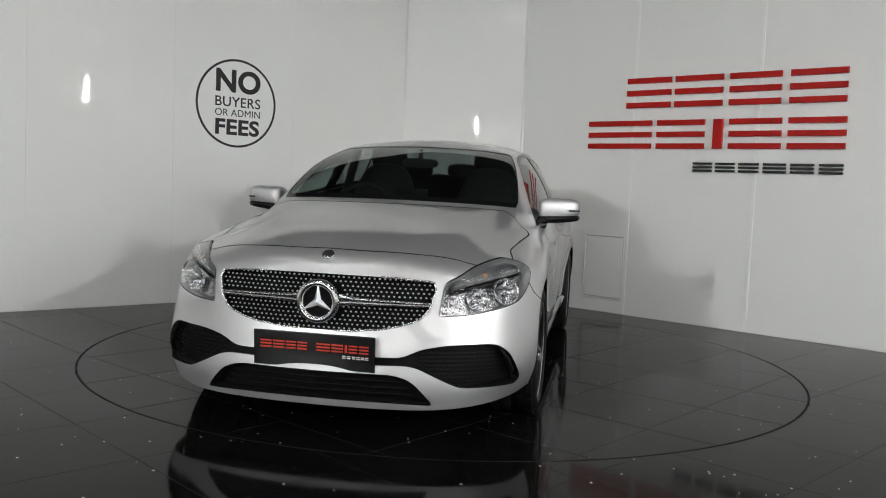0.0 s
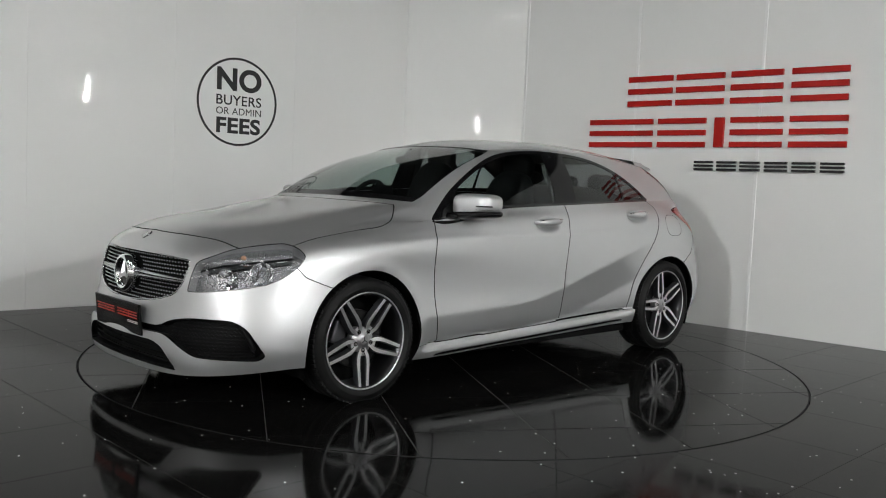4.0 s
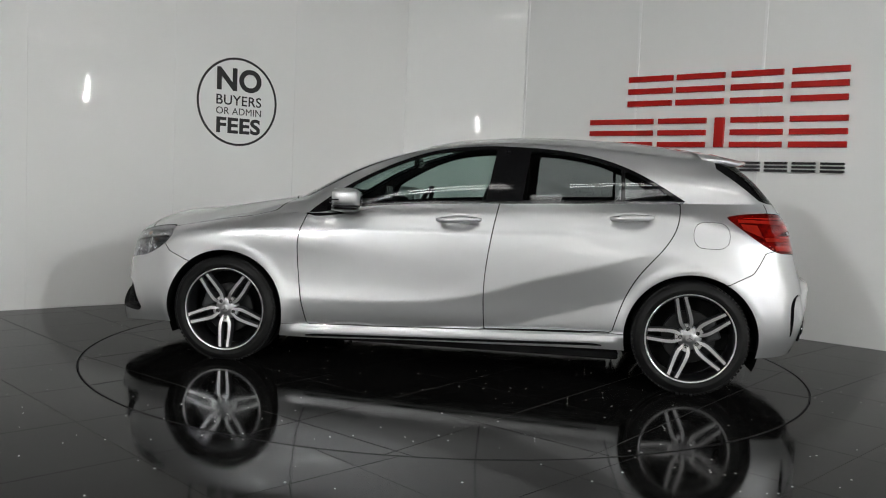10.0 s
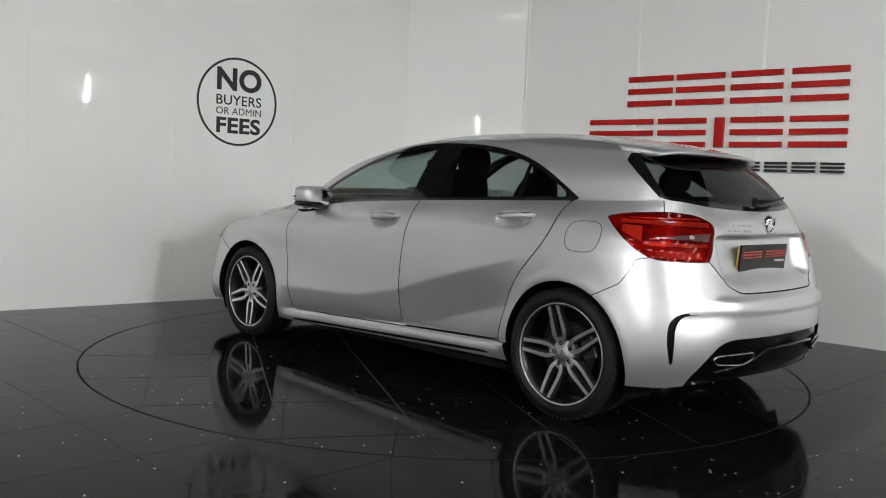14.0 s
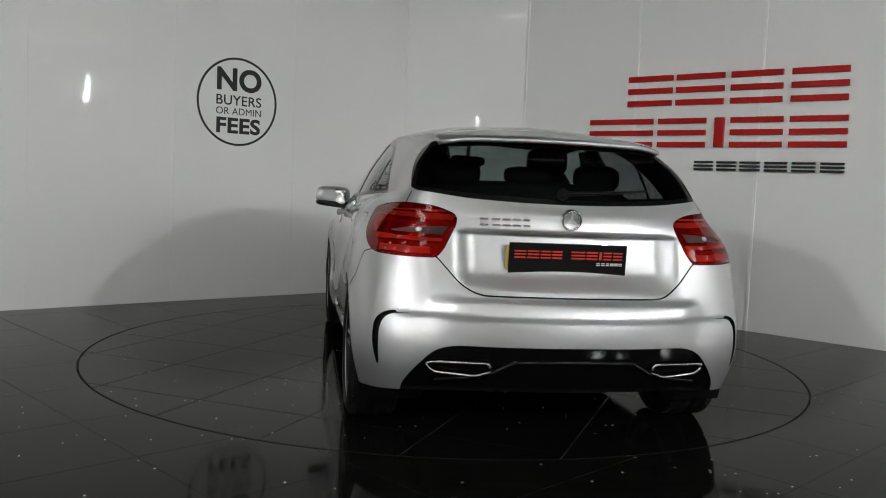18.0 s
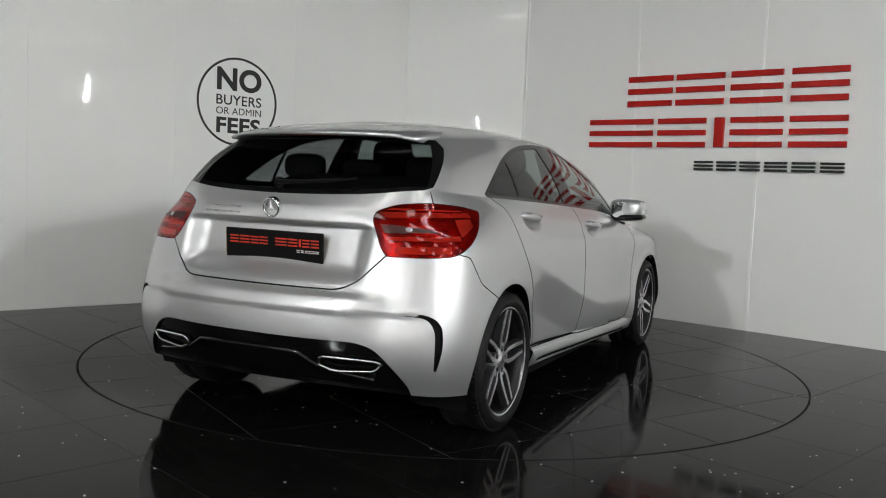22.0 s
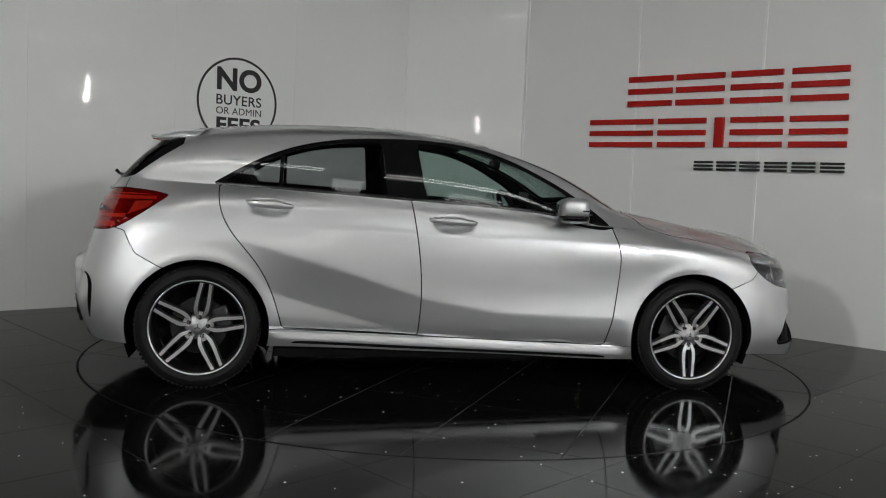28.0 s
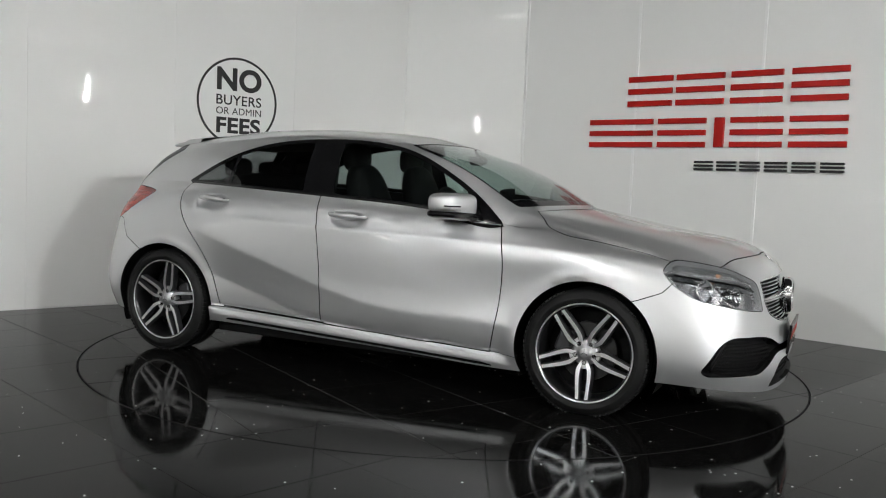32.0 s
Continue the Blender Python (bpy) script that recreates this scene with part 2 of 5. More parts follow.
def light_panel(at):
    """A square luminous ceiling panel in a slim frame."""
    e = thing("ceiling_light", "square luminous ceiling panel in slim white frame", "lamp", at, group="ceiling panels")
    bm = bmesh.new()
    box(bm, -0.292, 0.292, -0.292, 0.292, -0.012, 0.0, bevel=0.003, seg=1)
    part("diffuser", bm, PANEL_GLOW, e, "evenly glowing white panel")
    bm = bmesh.new()
    for x0, x1, y0, y1 in ((-0.299, 0.299, -0.299, -0.294), (-0.299, 0.299, 0.294, 0.299), (-0.299, -0.294, -0.294, 0.294), (0.294, 0.299, -0.294, 0.294)):
        box(bm, x0, x1, y0, y1, -0.014, 0.045)
    part("frame", bm, LAMP_BODY, e, "slim white frame")


for ix in range(-6, 7):
    for iy in range(6):
        light_panel((1.8 * ix, -3.95 - 1.8 * iy, 4.255))


def spot_light(at, r=0.045, h=0.45):
    """A small round pendant downlight with a glowing ring."""
    e = thing("spot_light", "small round pendant spotlight, switched on", "lamp", at, group="hall spots")
    # made tall, so its mirror image on the walls becomes an upright streak
    bm = bmesh.new()
    spin(bm, [(r * 0.55, 0.0), (r, 0.0), (r, h), (r * 0.55, h), (r * 0.55, 0.0)], 20, axis="z")
    part("diffuser", bm, SPOT, e, "glowing white ring")
    bm = bmesh.new()
    spin(bm, [(0.0001, h + 0.002), (r * 1.1, h + 0.002), (r * 1.1, h + 0.12), (0.012, h + 0.14), (0.012, CEIL_H - at[2]), (0.0001, CEIL_H - at[2])], 20, axis="z")
    part("housing", bm, TRIM, e)
    return e


for at in ((7.73, -4.98, 2.69), (-6.73, -9.59, 2.6)):
    spot_light(at)


def flood_light(at, target, r=0.13):
    """An upright oval flood lamp on a drop rod, turned towards the bay."""
    e = thing("flood_light", "tall oval black flood lamp on a ceiling rod, switched on", "lamp", at, group="flood lamps")
    # lens stretched upright: the wavy panels' drawn-out reflection is built into its shape
    q = (Vector(target) - Vector(at)).to_track_quat("Z", "Y").to_matrix().to_4x4() @ Matrix.Diagonal((0.62, 1.4, 1, 1))
    bm = bmesh.new()
    spin(bm, [(0.0001, -0.004), (r, -0.004), (r, -0.02), (0.0001, -0.02)], 28, axis="z", m=q)
    part("lamp_lens", bm, FLOOD, e, "glowing oval lens")
    bm = bmesh.new()
    spin(bm, [(r + 0.003, 0.03), (r + 0.012, 0.03), (r + 0.012, -0.05), (r * 0.6, -0.22), (0.0001, -0.23), (0.0001, -0.03), (r + 0.003, -0.03), (r + 0.003, 0.03)], 28, axis="z", m=q)
    part("housing", bm, TRIM, e, "black lamp can")
    bm = bmesh.new()
    tube(bm, [q @ Vector((0, 0, -0.10)) + Vector((0, 0, r * 0.9)), (0, 0, CEIL_H - at[2])], 0.012, 8)
    part("drop_rod", bm, TRIM, e)


for at, r in (((6.0, -9.0, 3.5), 0.155), ((7.0, -8.0, 3.4), 0.09), ((-5.3, -9.8, 3.45), 0.165), ((9.5, -6.05, 2.9), 0.09)):
    flood_light(at, (0.0, 0.6, 1.3), r)


def wall_light(x, y0, y1, z):
    """A slim glowing bar on a far wall of the showroom."""
    e = thing("wall_light", "slim horizontal wall light, switched on", "lamp", (x, (y0 + y1) / 2, z), group="wall lights")
    k = -1 if x > 0 else 1
    h = (y1 - y0) / 2
    bm = bmesh.new()
    box(bm, min(0, k * 0.03), max(0, k * 0.03), -h, h, -0.035, 0.035, bevel=0.004, seg=1)
    part("housing", bm, LAMP_BODY, e)
    bm = bmesh.new()
    box(bm, min(k * 0.031, k * 0.06), max(k * 0.031, k * 0.06), -h + 0.01, h - 0.01, -0.022, 0.022, bevel=0.004, seg=1)
    part("diffuser", bm, STRIP, e, "glowing white bar")


for x, y0, y1, z in ((12.99, -7.85, -6.99, 1.75), (12.99, -6.58, -5.93, 1.785), (12.99, -8.2, -8.05, 1.85), (12.99, -5.6, -5.45, 1.82),
                     (12.99, -8.55, -8.42, 1.79), (12.99, -9.52, -9.38, 1.52), (-12.99, -10.65, -9.86, 1.33)):
    wall_light(x, y0, y1, z)


def batten_light(a, b):
    """A slim twin-tube batten under the ceiling, from a to b."""
    a, b = Vector(a), Vector(b)
    e = thing("batten_light", "slim twin-tube batten light, switched on", "lamp", (a + b) / 2, group="battens")
    d = (b - a).normalized()
    q = d.cross(Vector((0, 0, 1))).normalized()
    h = (b - a).length / 2
    for k in (-1, 1):
        bm = bmesh.new()
        tube(bm, [-h * d + 0.09 * k * q, h * d + 0.09 * k * q], 0.025, 8)
        part("lamp_tube", bm, BATTEN, e, "glowing tube")
    bm = bmesh.new()
    tube(bm, [-h * d + Vector((0, 0, 0.06)), h * d + Vector((0, 0, 0.06))], 0.03, 6)
    part("housing", bm, LAMP_BODY, e)
    for k in (-0.6, 0.6):
        bm = bmesh.new()
        tube(bm, [k * h * d + Vector((0, 0, 0.05)), k * h * d + Vector((0, 0, CEIL_H - a.z))], 0.012, 6)
        part("bracket", bm, LAMP_BODY, e)


for a, b in (((11.5, -7.06, 4.2), (8.6, -5.18, 4.2)), ((8.43, -6.79, 4.2), (10.06, -7.39, 4.2)), ((11.34, -9.15, 4.2), (12.8, -10.4, 4.2)),
             ((5.26, -7.05, 4.2), (5.56, -7.75, 4.2)),
             ((-2.9, -3.1, 4.2), (-0.5, -3.1, 4.2)), ((0.5, -3.1, 4.2), (2.9, -3.1, 4.2))):
    batten_light(a, b)


# ================= floor and turntable tiles =================
RING = 2.2275
TURN = math.radians(60)


def clip(poly, n, c, keep):
    """Cuts the outline by the line n.p = c and keeps the side where keep * (n.p - c) > 0."""
    out = []
    for i, p in enumerate(poly):
        q = poly[(i + 1) % len(poly)]
        a, b = keep * (n[0] * p[0] + n[1] * p[1] - c), keep * (n[0] * q[0] + n[1] * q[1] - c)
        if a >= 0:
            out.append(p)
        if (a >= 0) != (b >= 0):
            t = a / (a - b)
            out.append((p[0] + t * (q[0] - p[0]), p[1] + t * (q[1] - p[1])))
    return out


def tile_mesh(poly, z0, z1):
    me = bpy.data.meshes.new("floor_tile")
    n = len(poly)
    c = (sum(p[0] for p in poly) / n, sum(p[1] for p in poly) / n)
    ins = []
    for p in poly:
        d = Vector((c[0] - p[0], c[1] - p[1]))
        d = d / max(d.length, 1e-6) * 0.0022
        ins.append((p[0] + d.x, p[1] + d.y))
    vs = [(x, y, z0) for x, y in poly] + [(x, y, z1 - 0.0009) for x, y in poly] + [(x, y, z1) for x, y in ins]
    fs = [tuple(range(2 * n, 3 * n))]
    for k in range(n):
        j = (k + 1) % n
        fs += [(k, j, n + j, n + k), (n + k, n + j, 2 * n + j, 2 * n + k)]
    me.from_pydata(vs, [], fs)
    me.materials.append(TILE)
    me.update()
    return me


def floor_tiles():
    g = 0.0015
    floor = thing("floor", "polished dark grey porcelain tile floor with pale joints", "floor", kind="structure")
    bm = bmesh.new()
    seg = 160
    out = [bm.verts.new((14 * max(-1, min(1, 1.5 * math.cos(2 * math.pi * k / seg))), -7.0 + 13.0 * max(-1, min(1, 1.5 * math.sin(2 * math.pi * k / seg))), -0.0012)) for k in range(seg)]
    inn = [bm.verts.new(((RING + 0.006) * math.cos(2 * math.pi * k / seg), (RING + 0.006) * math.sin(2 * math.pi * k / seg), -0.0012)) for k in range(seg)]
    low = [bm.verts.new((v.co.x, v.co.y, -0.05)) for v in inn]
    for k in range(seg):
        j = (k + 1) % seg
        bm.faces.new((inn[k], out[k], out[j], inn[j]))
        bm.faces.new((low[k], inn[k], inn[j], low[j]))
    part("floor_grout", bm, GROUT, floor)
    s = math.sqrt(0.5)
    near = []
    for i in range(-40, 41):
        for j in range(-40, 41):
            a0, b0 = -0.10 + 0.6 * i, 0.257 + 0.6 * j
            quad = [((a + b) * s, (a - b) * s) for a, b in ((a0 + g, b0 + g), (a0 + g, b0 + 0.6 - g), (a0 + 0.6 - g, b0 + 0.6 - g), (a0 + 0.6 - g, b0 + g))]
            cx, cy = sum(p[0] for p in quad) / 4, sum(p[1] for p in quad) / 4
            if not (-13.4 < cx < 13.4 and -19.4 < cy < 5.4):
                continue
            rs = [math.hypot(*p) for p in quad]
            if max(rs) < RING and math.hypot(cx, cy) < RING - 0.2:
                continue
            polys = [quad]
            if min(rs) < RING + 0.6:
                # the round cut beside the turntable: keep what lies outside the ring
                polys = []
                for k in range(120):
                    t0, t1 = 2 * math.pi * k / 120, 2 * math.pi * (k + 1) / 120
                    tm = (t0 + t1) / 2
                    w = clip(quad, (-math.sin(t0), math.cos(t0)), 0, 1)
                    w = clip(w, (-math.sin(t1), math.cos(t1)), 0, -1) if len(w) > 2 else []
                    w = clip(w, (math.cos(tm), math.sin(tm)), 0, 1) if len(w) > 2 else []
                    w = clip(w, (math.cos(tm), math.sin(tm)), (RING + 0.005), 1) if len(w) > 2 else []
                    if len(w) > 2:
                        polys.append(w)
            if not polys:
                continue
            near.append((math.hypot(cx, cy + 2.0), polys))
    near.sort(key=lambda q: q[0])
    far_v, far_f = [], []
    for k, (_, polys) in enumerate(near):
        if len(polys) == 1 and k < 300 and len(polys[0]) == 4:
            ob = new("floor_tile", tile_mesh(polys[0], -0.01, 0.0))
            ob.parent = floor
        elif len(polys) == 1:
            b = len(far_v)
            far_v += [(x, y, 0.0) for x, y in polys[0]]
            far_f.append(tuple(range(b, b + len(polys[0]))))
        else:
            me = bpy.data.meshes.new("floor_tile")
            index, vs, fs = {}, [], []
            for w in polys:
                f = []
                for x, y in w:
                    key = (round(x, 4), round(y, 4))
                    if key not in index:
                        index[key] = len(vs)
                        vs.append((x, y, 0.0))
                    if not f or f[-1] != index[key]:
                        f.append(index[key])
                if len(f) > 2 and f[0] == f[-1]:
                    f = f[:-1]
                if len(f) > 2:
                    fs.append(tuple(f))
            me.from_pydata(vs, [], fs)
            me.materials.append(TILE)
            me.update()
            bm = bmesh.new()
            bm.from_mesh(me)
            g2 = bmesh.ops.extrude_face_region(bm, geom=list(bm.faces))
            bmesh.ops.translate(bm, vec=(0, 0, -0.01), verts=[v for v in g2["geom"] if isinstance(v, bmesh.types.BMVert)])
            bmesh.ops.recalc_face_normals(bm, faces=bm.faces)
            bm.to_mesh(me)
            bm.free()
            ob = new("floor_tile", me)
            ob.parent = floor
    if far_v:
        me = bpy.data.meshes.new("far_tiles")
        me.from_pydata(far_v, [], far_f)
        me.materials.append(TILE)
        ob = new("far_tiles", me)
        ob.parent = floor
        tagged(ob, kind="stuff")


def turntable():
    e = thing("turntable", "round motorised turntable tiled in polished dark porcelain", "turntable")
    bm = bmesh.new()
    spin(bm, [(0.0001, -0.0012), (RING - 0.004, -0.0012), (RING - 0.004, -0.05)], 160, axis="z")
    part("turntable_deck", bm, GROUT, e)
    bm = bmesh.new()
    spin(bm, [(RING - 0.0065, -0.03), (RING - 0.0065, 0.0), (RING - 0.003, 0.0), (RING - 0.003, -0.03)], 200, axis="z")
    part("turntable_rim", bm, TRIM, e, "thin black edge strip")
    c, s, g = math.cos(TURN), math.sin(TURN), 0.0015
    for i in range(-4, 4):
        for j in range(-4, 4):
            poly = [(a * c - b * s, a * s + b * c) for a, b in
                    ((0.6 * i + g, 0.6 * j + g), (0.6 * i + 0.6 - g, 0.6 * j + g), (0.6 * i + 0.6 - g, 0.6 * j + 0.6 - g), (0.6 * i + g, 0.6 * j + 0.6 - g))]
            if max(math.hypot(*p) for p in poly) > RING - 0.007:
                for k in range(180):
                    t = 2 * math.pi * (k + 0.5) / 180
                    if len(poly) > 2:
                        poly = clip(poly, (math.cos(t), math.sin(t)), RING - 0.007, -1)
            if len(poly) > 2:
                ob = new("floor_tile", tile_mesh(poly, -0.01, 0.0))
                ob.parent = e
    return e


floor_tiles()
TABLE = turntable()


# ================= signs =================
def text_ob(name, body, size, m, material, depth=0.002, parent=None, width=None, spacing=1.0, bold=0.0):
    cu = bpy.data.curves.new(name, "FONT")
    cu.body, cu.size, cu.extrude, cu.align_x, cu.align_y = body, size, depth / 2, "CENTER", "CENTER"
    cu.space_character = spacing
    cu.offset = bold * size
    ob = bpy.data.objects.new(name, cu)
    scene.collection.objects.link(ob)
    bpy.context.view_layer.update()
    dg = bpy.context.evaluated_depsgraph_get()
    me = bpy.data.meshes.new_from_object(ob.evaluated_get(dg))
    bpy.data.objects.remove(ob)
    me.transform(Matrix.Diagonal((1, 1, 1, 1)))
    xs = [v.co.x for v in me.vertices]
    ys = [v.co.y for v in me.vertices]
    w, cx, cy = max(xs) - min(xs), (max(xs) + min(xs)) / 2, (max(ys) + min(ys)) / 2
    k = width / w if width else 1.0
    h = max(ys) - min(ys)
    me.transform(m @ Matrix.Diagonal((k, size / h, 1, 1)) @ Matrix.Translation((-cx, -cy, 0)))
    me.materials.clear()
    me.materials.append(material)
    o = new(name, me)
    if parent is not None:
        o.parent = parent
    return o


def wall_frame(a, d, s, z, out):
    """Axes on a wall: x to the viewer's right, y up, z out of the wall; at s metres along it."""
    right = d if d.x > 0 else -d
    o = a + s * d + Vector((0, 0, z))
    n = right.cross(Vector((0, 0, 1)))
    m = Matrix.Identity(4)
    m.col[0][:3], m.col[1][:3], m.col[2][:3], m.col[3][:3] = right, (0, 0, 1), n, o + out * n
    return m


def roundel():
    e = thing("wall_sign", "round black outlined vinyl notice on white wall", "sign")
    m = wall_frame(WA, DL, 1.757, 1.765, 0.002)
    bm = bmesh.new()
    spin(bm, [(0.371, -0.001), (0.371, 0.001), (0.391, 0.001), (0.391, -0.001), (0.371, -0.001)], 96, axis="z", m=m)
    part("sign_ring", bm, VINYL, e)
    for body, y, h, w, bold in (("NO", 0.195, 0.205, 0.435, 0.035), ("BUYERS", 0.012, 0.088, 0.44, 0.008), ("OR ADMIN", -0.085, 0.062, 0.44, 0.0), ("FEES", -0.212, 0.142, 0.43, 0.032)):
        o = text_ob("lettering", body, h, m @ Matrix.Translation((0.012, y, 0)), VINYL, 0.002, e, w, 1.04, bold)
        o["label"] = "black vinyl words " + body
    return e


roundel()


def brand_sign():
    """The firm's sign as plain raised bars in its colours."""
    e = thing("brand_sign", "raised red and black acrylic bar sign on white wall", "sign")
    m = wall_frame(WB, DR, 0.0, 0.0, 0.0)

    def bar(s0, s1, z0, z1, material):
        bm = bmesh.new()
        prism(bm, [(-s0, z0), (-s1, z0), (-s1, z1), (-s0, z1)], 0.0, 0.028, m=m, bevel=0.002)
        part("sign_bar", bm, material, e)

    for cells, z0, z1, thick, mt in (
            (((2.29, 1.865), (1.824, 1.393), (1.333, 0.905), (0.835, 0.403)), 1.885, 2.15, 0.048, SIGN_RED),
            (((2.671, 2.031), (1.976, 1.535), (1.455, 1.372), (1.317, 0.885), (0.83, 0.39)), 1.522, 1.772, 0.046, SIGN_RED),
            (((1.617, 1.45), (1.415, 1.25), (1.215, 1.05), (1.01, 0.83), (0.79, 0.61), (0.57, 0.392)), 1.325, 1.405, 0.019, SIGN_BLACK)):
        for s0, s1 in cells:
            if s0 - s1 < 0.1:
                bar(s0, s1, z0, z1, mt)
                continue
            for k in range(3):
                zz = z0 + k * (z1 - z0 - thick) / 2
                bar(s0, s1, zz, zz + thick, mt)
    return e


brand_sign()


def access_hatch():
    e = thing("access_hatch", "flush white access hatch low on panelled wall", "hatch")
    m = wall_frame(WB, DR, 2.45, 0.425, 0.001)
    bm = bmesh.new()
    box(bm, -0.196, 0.196, -0.286, 0.286, -0.001, 0.0006, m=m)
    part("hatch_gap", bm, TRIM, e, "thin dark gap")
    bm = bmesh.new()
    for x0, x1, z0, z1 in ((-0.21, 0.21, 0.285, 0.30), (-0.21, 0.21, -0.30, -0.285), (-0.21, -0.195, -0.285, 0.285), (0.195, 0.21, -0.285, 0.285)):
        box(bm, x0, x1, z0, z1, 0.0, 0.012, bevel=0.003, seg=1, m=m)
    part("hatch_frame", bm, LAMP_BODY, e)
    bm = bmesh.new()
    box(bm, -0.191, 0.191, -0.281, 0.281, 0.0, 0.009, bevel=0.002, seg=1, m=m)
    part("hatch_door", bm, WALL, e)


access_hatch()
# ================= the car's skin: a loft through named feature lines =================
# Each line runs round the left half of the car from the middle of the nose to the middle of the tail.
LINES = [
    # lower edge
    [(2.235, 0, .160), (2.215, .30, .160), (2.145, .56, .166), (1.98, .755, .188), (1.745, .842, .205), (1.35, .85, .19), (.95, .835, .165), (.35, .835, .185),
     (-.2, .835, .2), (-.75, .835, .215), (-1.35, .85, .22), (-1.68, .845, .225), (-1.85, .765, .235), (-1.95, .58, .25), (-2.02, .30, .26), (-2.04, 0, .26)],
    # sill and bumper edge
    [(2.248, 0, .255), (2.230, .30, .255), (2.152, .575, .26), (1.985, .782, .27), (1.75, .868, .28), (1.35, .88, .28), (.95, .865, .235), (.35, .865, .258),
     (-.2, .865, .275), (-.75, .865, .295), (-1.35, .88, .31), (-1.68, .872, .32), (-1.88, .792, .34), (-1.99, .585, .36), (-2.065, .30, .37), (-2.09, 0, .37)],
    # lower flank
    [(2.215, 0, .45), (2.195, .30, .45), (2.112, .58, .455), (1.955, .785, .46), (1.735, .872, .465), (1.35, .893, .47), (.95, .872, .44), (.35, .872, .45),
     (-.2, .872, .46), (-.75, .876, .47), (-1.35, .893, .50), (-1.68, .885, .52), (-1.88, .803, .53), (-1.99, .585, .55), (-2.062, .30, .56), (-2.085, 0, .56)],
    # mid flank
    [(2.18, 0, .62), (2.16, .30, .62), (2.083, .58, .62), (1.915, .77, .63), (1.70, .858, .64), (1.35, .885, .66), (.95, .872, .65), (.35, .876, .655),
     (-.2, .876, .665), (-.75, .880, .68), (-1.35, .888, .70), (-1.68, .868, .71), (-1.855, .778, .715), (-1.945, .58, .72), (-1.99, .30, .72), (-2.002, 0, .72)],
    # shoulder line
    [(2.145, 0, .735), (2.125, .30, .73), (2.03, .575, .725), (1.86, .735, .735), (1.68, .828, .755), (1.35, .865, .795), (.95, .862, .812), (.35, .866, .822),
     (-.2, .866, .832), (-.75, .862, .85), (-1.35, .86, .88), (-1.66, .825, .89), (-1.805, .745, .89), (-1.892, .575, .90), (-1.932, .30, .90), (-1.945, 0, .90)],
    # bonnet edge and waist
    [(2.075, 0, .795), (2.055, .30, .79), (1.94, .53, .785), (1.80, .665, .785), (1.64, .74, .795), (1.35, .775, .845), (.98, .805, .888), (.38, .825, .925),
     (-.2, .828, .95), (-.75, .82, .97), (-1.32, .79, 1.0), (-1.62, .745, .99), (-1.775, .675, .985), (-1.87, .50, .98), (-1.912, .27, .98), (-1.925, 0, .98)],
    # mid bonnet
    [(1.62, 0, .902), (1.61, .26, .8985), (1.55, .46, .890), (1.46, .575, .877), (1.37, .655, .871), (1.17, .705, .90), (.92, .785, .90), (.39, .808, .945),
     (-.2, .81, .975), (-.75, .80, .998), (-1.30, .755, 1.025), (-1.62, .715, 1.025), (-1.768, .652, 1.025), (-1.848, .49, 1.015), (-1.888, .26, 1.008), (-1.90, 0, 1.005)],
    # cowl, belt line and rear window base
    [(1.07, 0, 1.002), (1.055, .25, 1.0), (1.01, .45, .995), (.97, .59, .989), (.925, .676, .984), (.89, .724, .973), (.885, .782, .905), (.40, .793, .965),
     (-.2, .793, 1.0), (-.75, .778, 1.025), (-1.285, .712, 1.05), (-1.61, .685, 1.062), (-1.755, .625, 1.068), (-1.825, .47, 1.052), (-1.86, .25, 1.038), (-1.872, 0, 1.033)],
    # (middle of the glass is worked out)
    None,
    # roof rim: screen header, cantrail, rear window top
    [(.24, 0, 1.352), (.225, .20, 1.349), (.20, .38, 1.341), (.18, .49, 1.330), (.155, .535, 1.325), (.12, .556, 1.325), (.03, .567, 1.337), (-.15, .58, 1.348),
     (-.42, .588, 1.355), (-.80, .582, 1.345), (-1.19, .562, 1.315), (-1.44, .53, 1.30), (-1.53, .49, 1.297), (-1.575, .38, 1.305), (-1.60, .20, 1.318), (-1.608, 0, 1.323)],
    # roof shoulder
    [(.05, 0, 1.396), (.04, .14, 1.393), (.01, .26, 1.386), (-.03, .34, 1.381), (-.07, .375, 1.381), (-.12, .39, 1.384), (-.19, .40, 1.391), (-.30, .405, 1.398),
     (-.50, .405, 1.402), (-.80, .40, 1.396), (-1.10, .385, 1.378), (-1.25, .36, 1.366), (-1.32, .32, 1.362), (-1.37, .24, 1.366), (-1.39, .13, 1.370), (-1.40, 0, 1.372)],
    # roof middle
    [(-.17, 0, 1.418), (-.175, 0, 1.418), (-.185, 0, 1.418), (-.20, 0, 1.419), (-.22, 0, 1.419), (-.26, 0, 1.420), (-.32, 0, 1.421), (-.40, 0, 1.422),
     (-.55, 0, 1.422), (-.78, 0, 1.418), (-.97, 0, 1.412), (-1.06, 0, 1.408), (-1.10, 0, 1.406), (-1.13, 0, 1.404), (-1.145, 0, 1.403), (-1.15, 0, 1.403)],
]


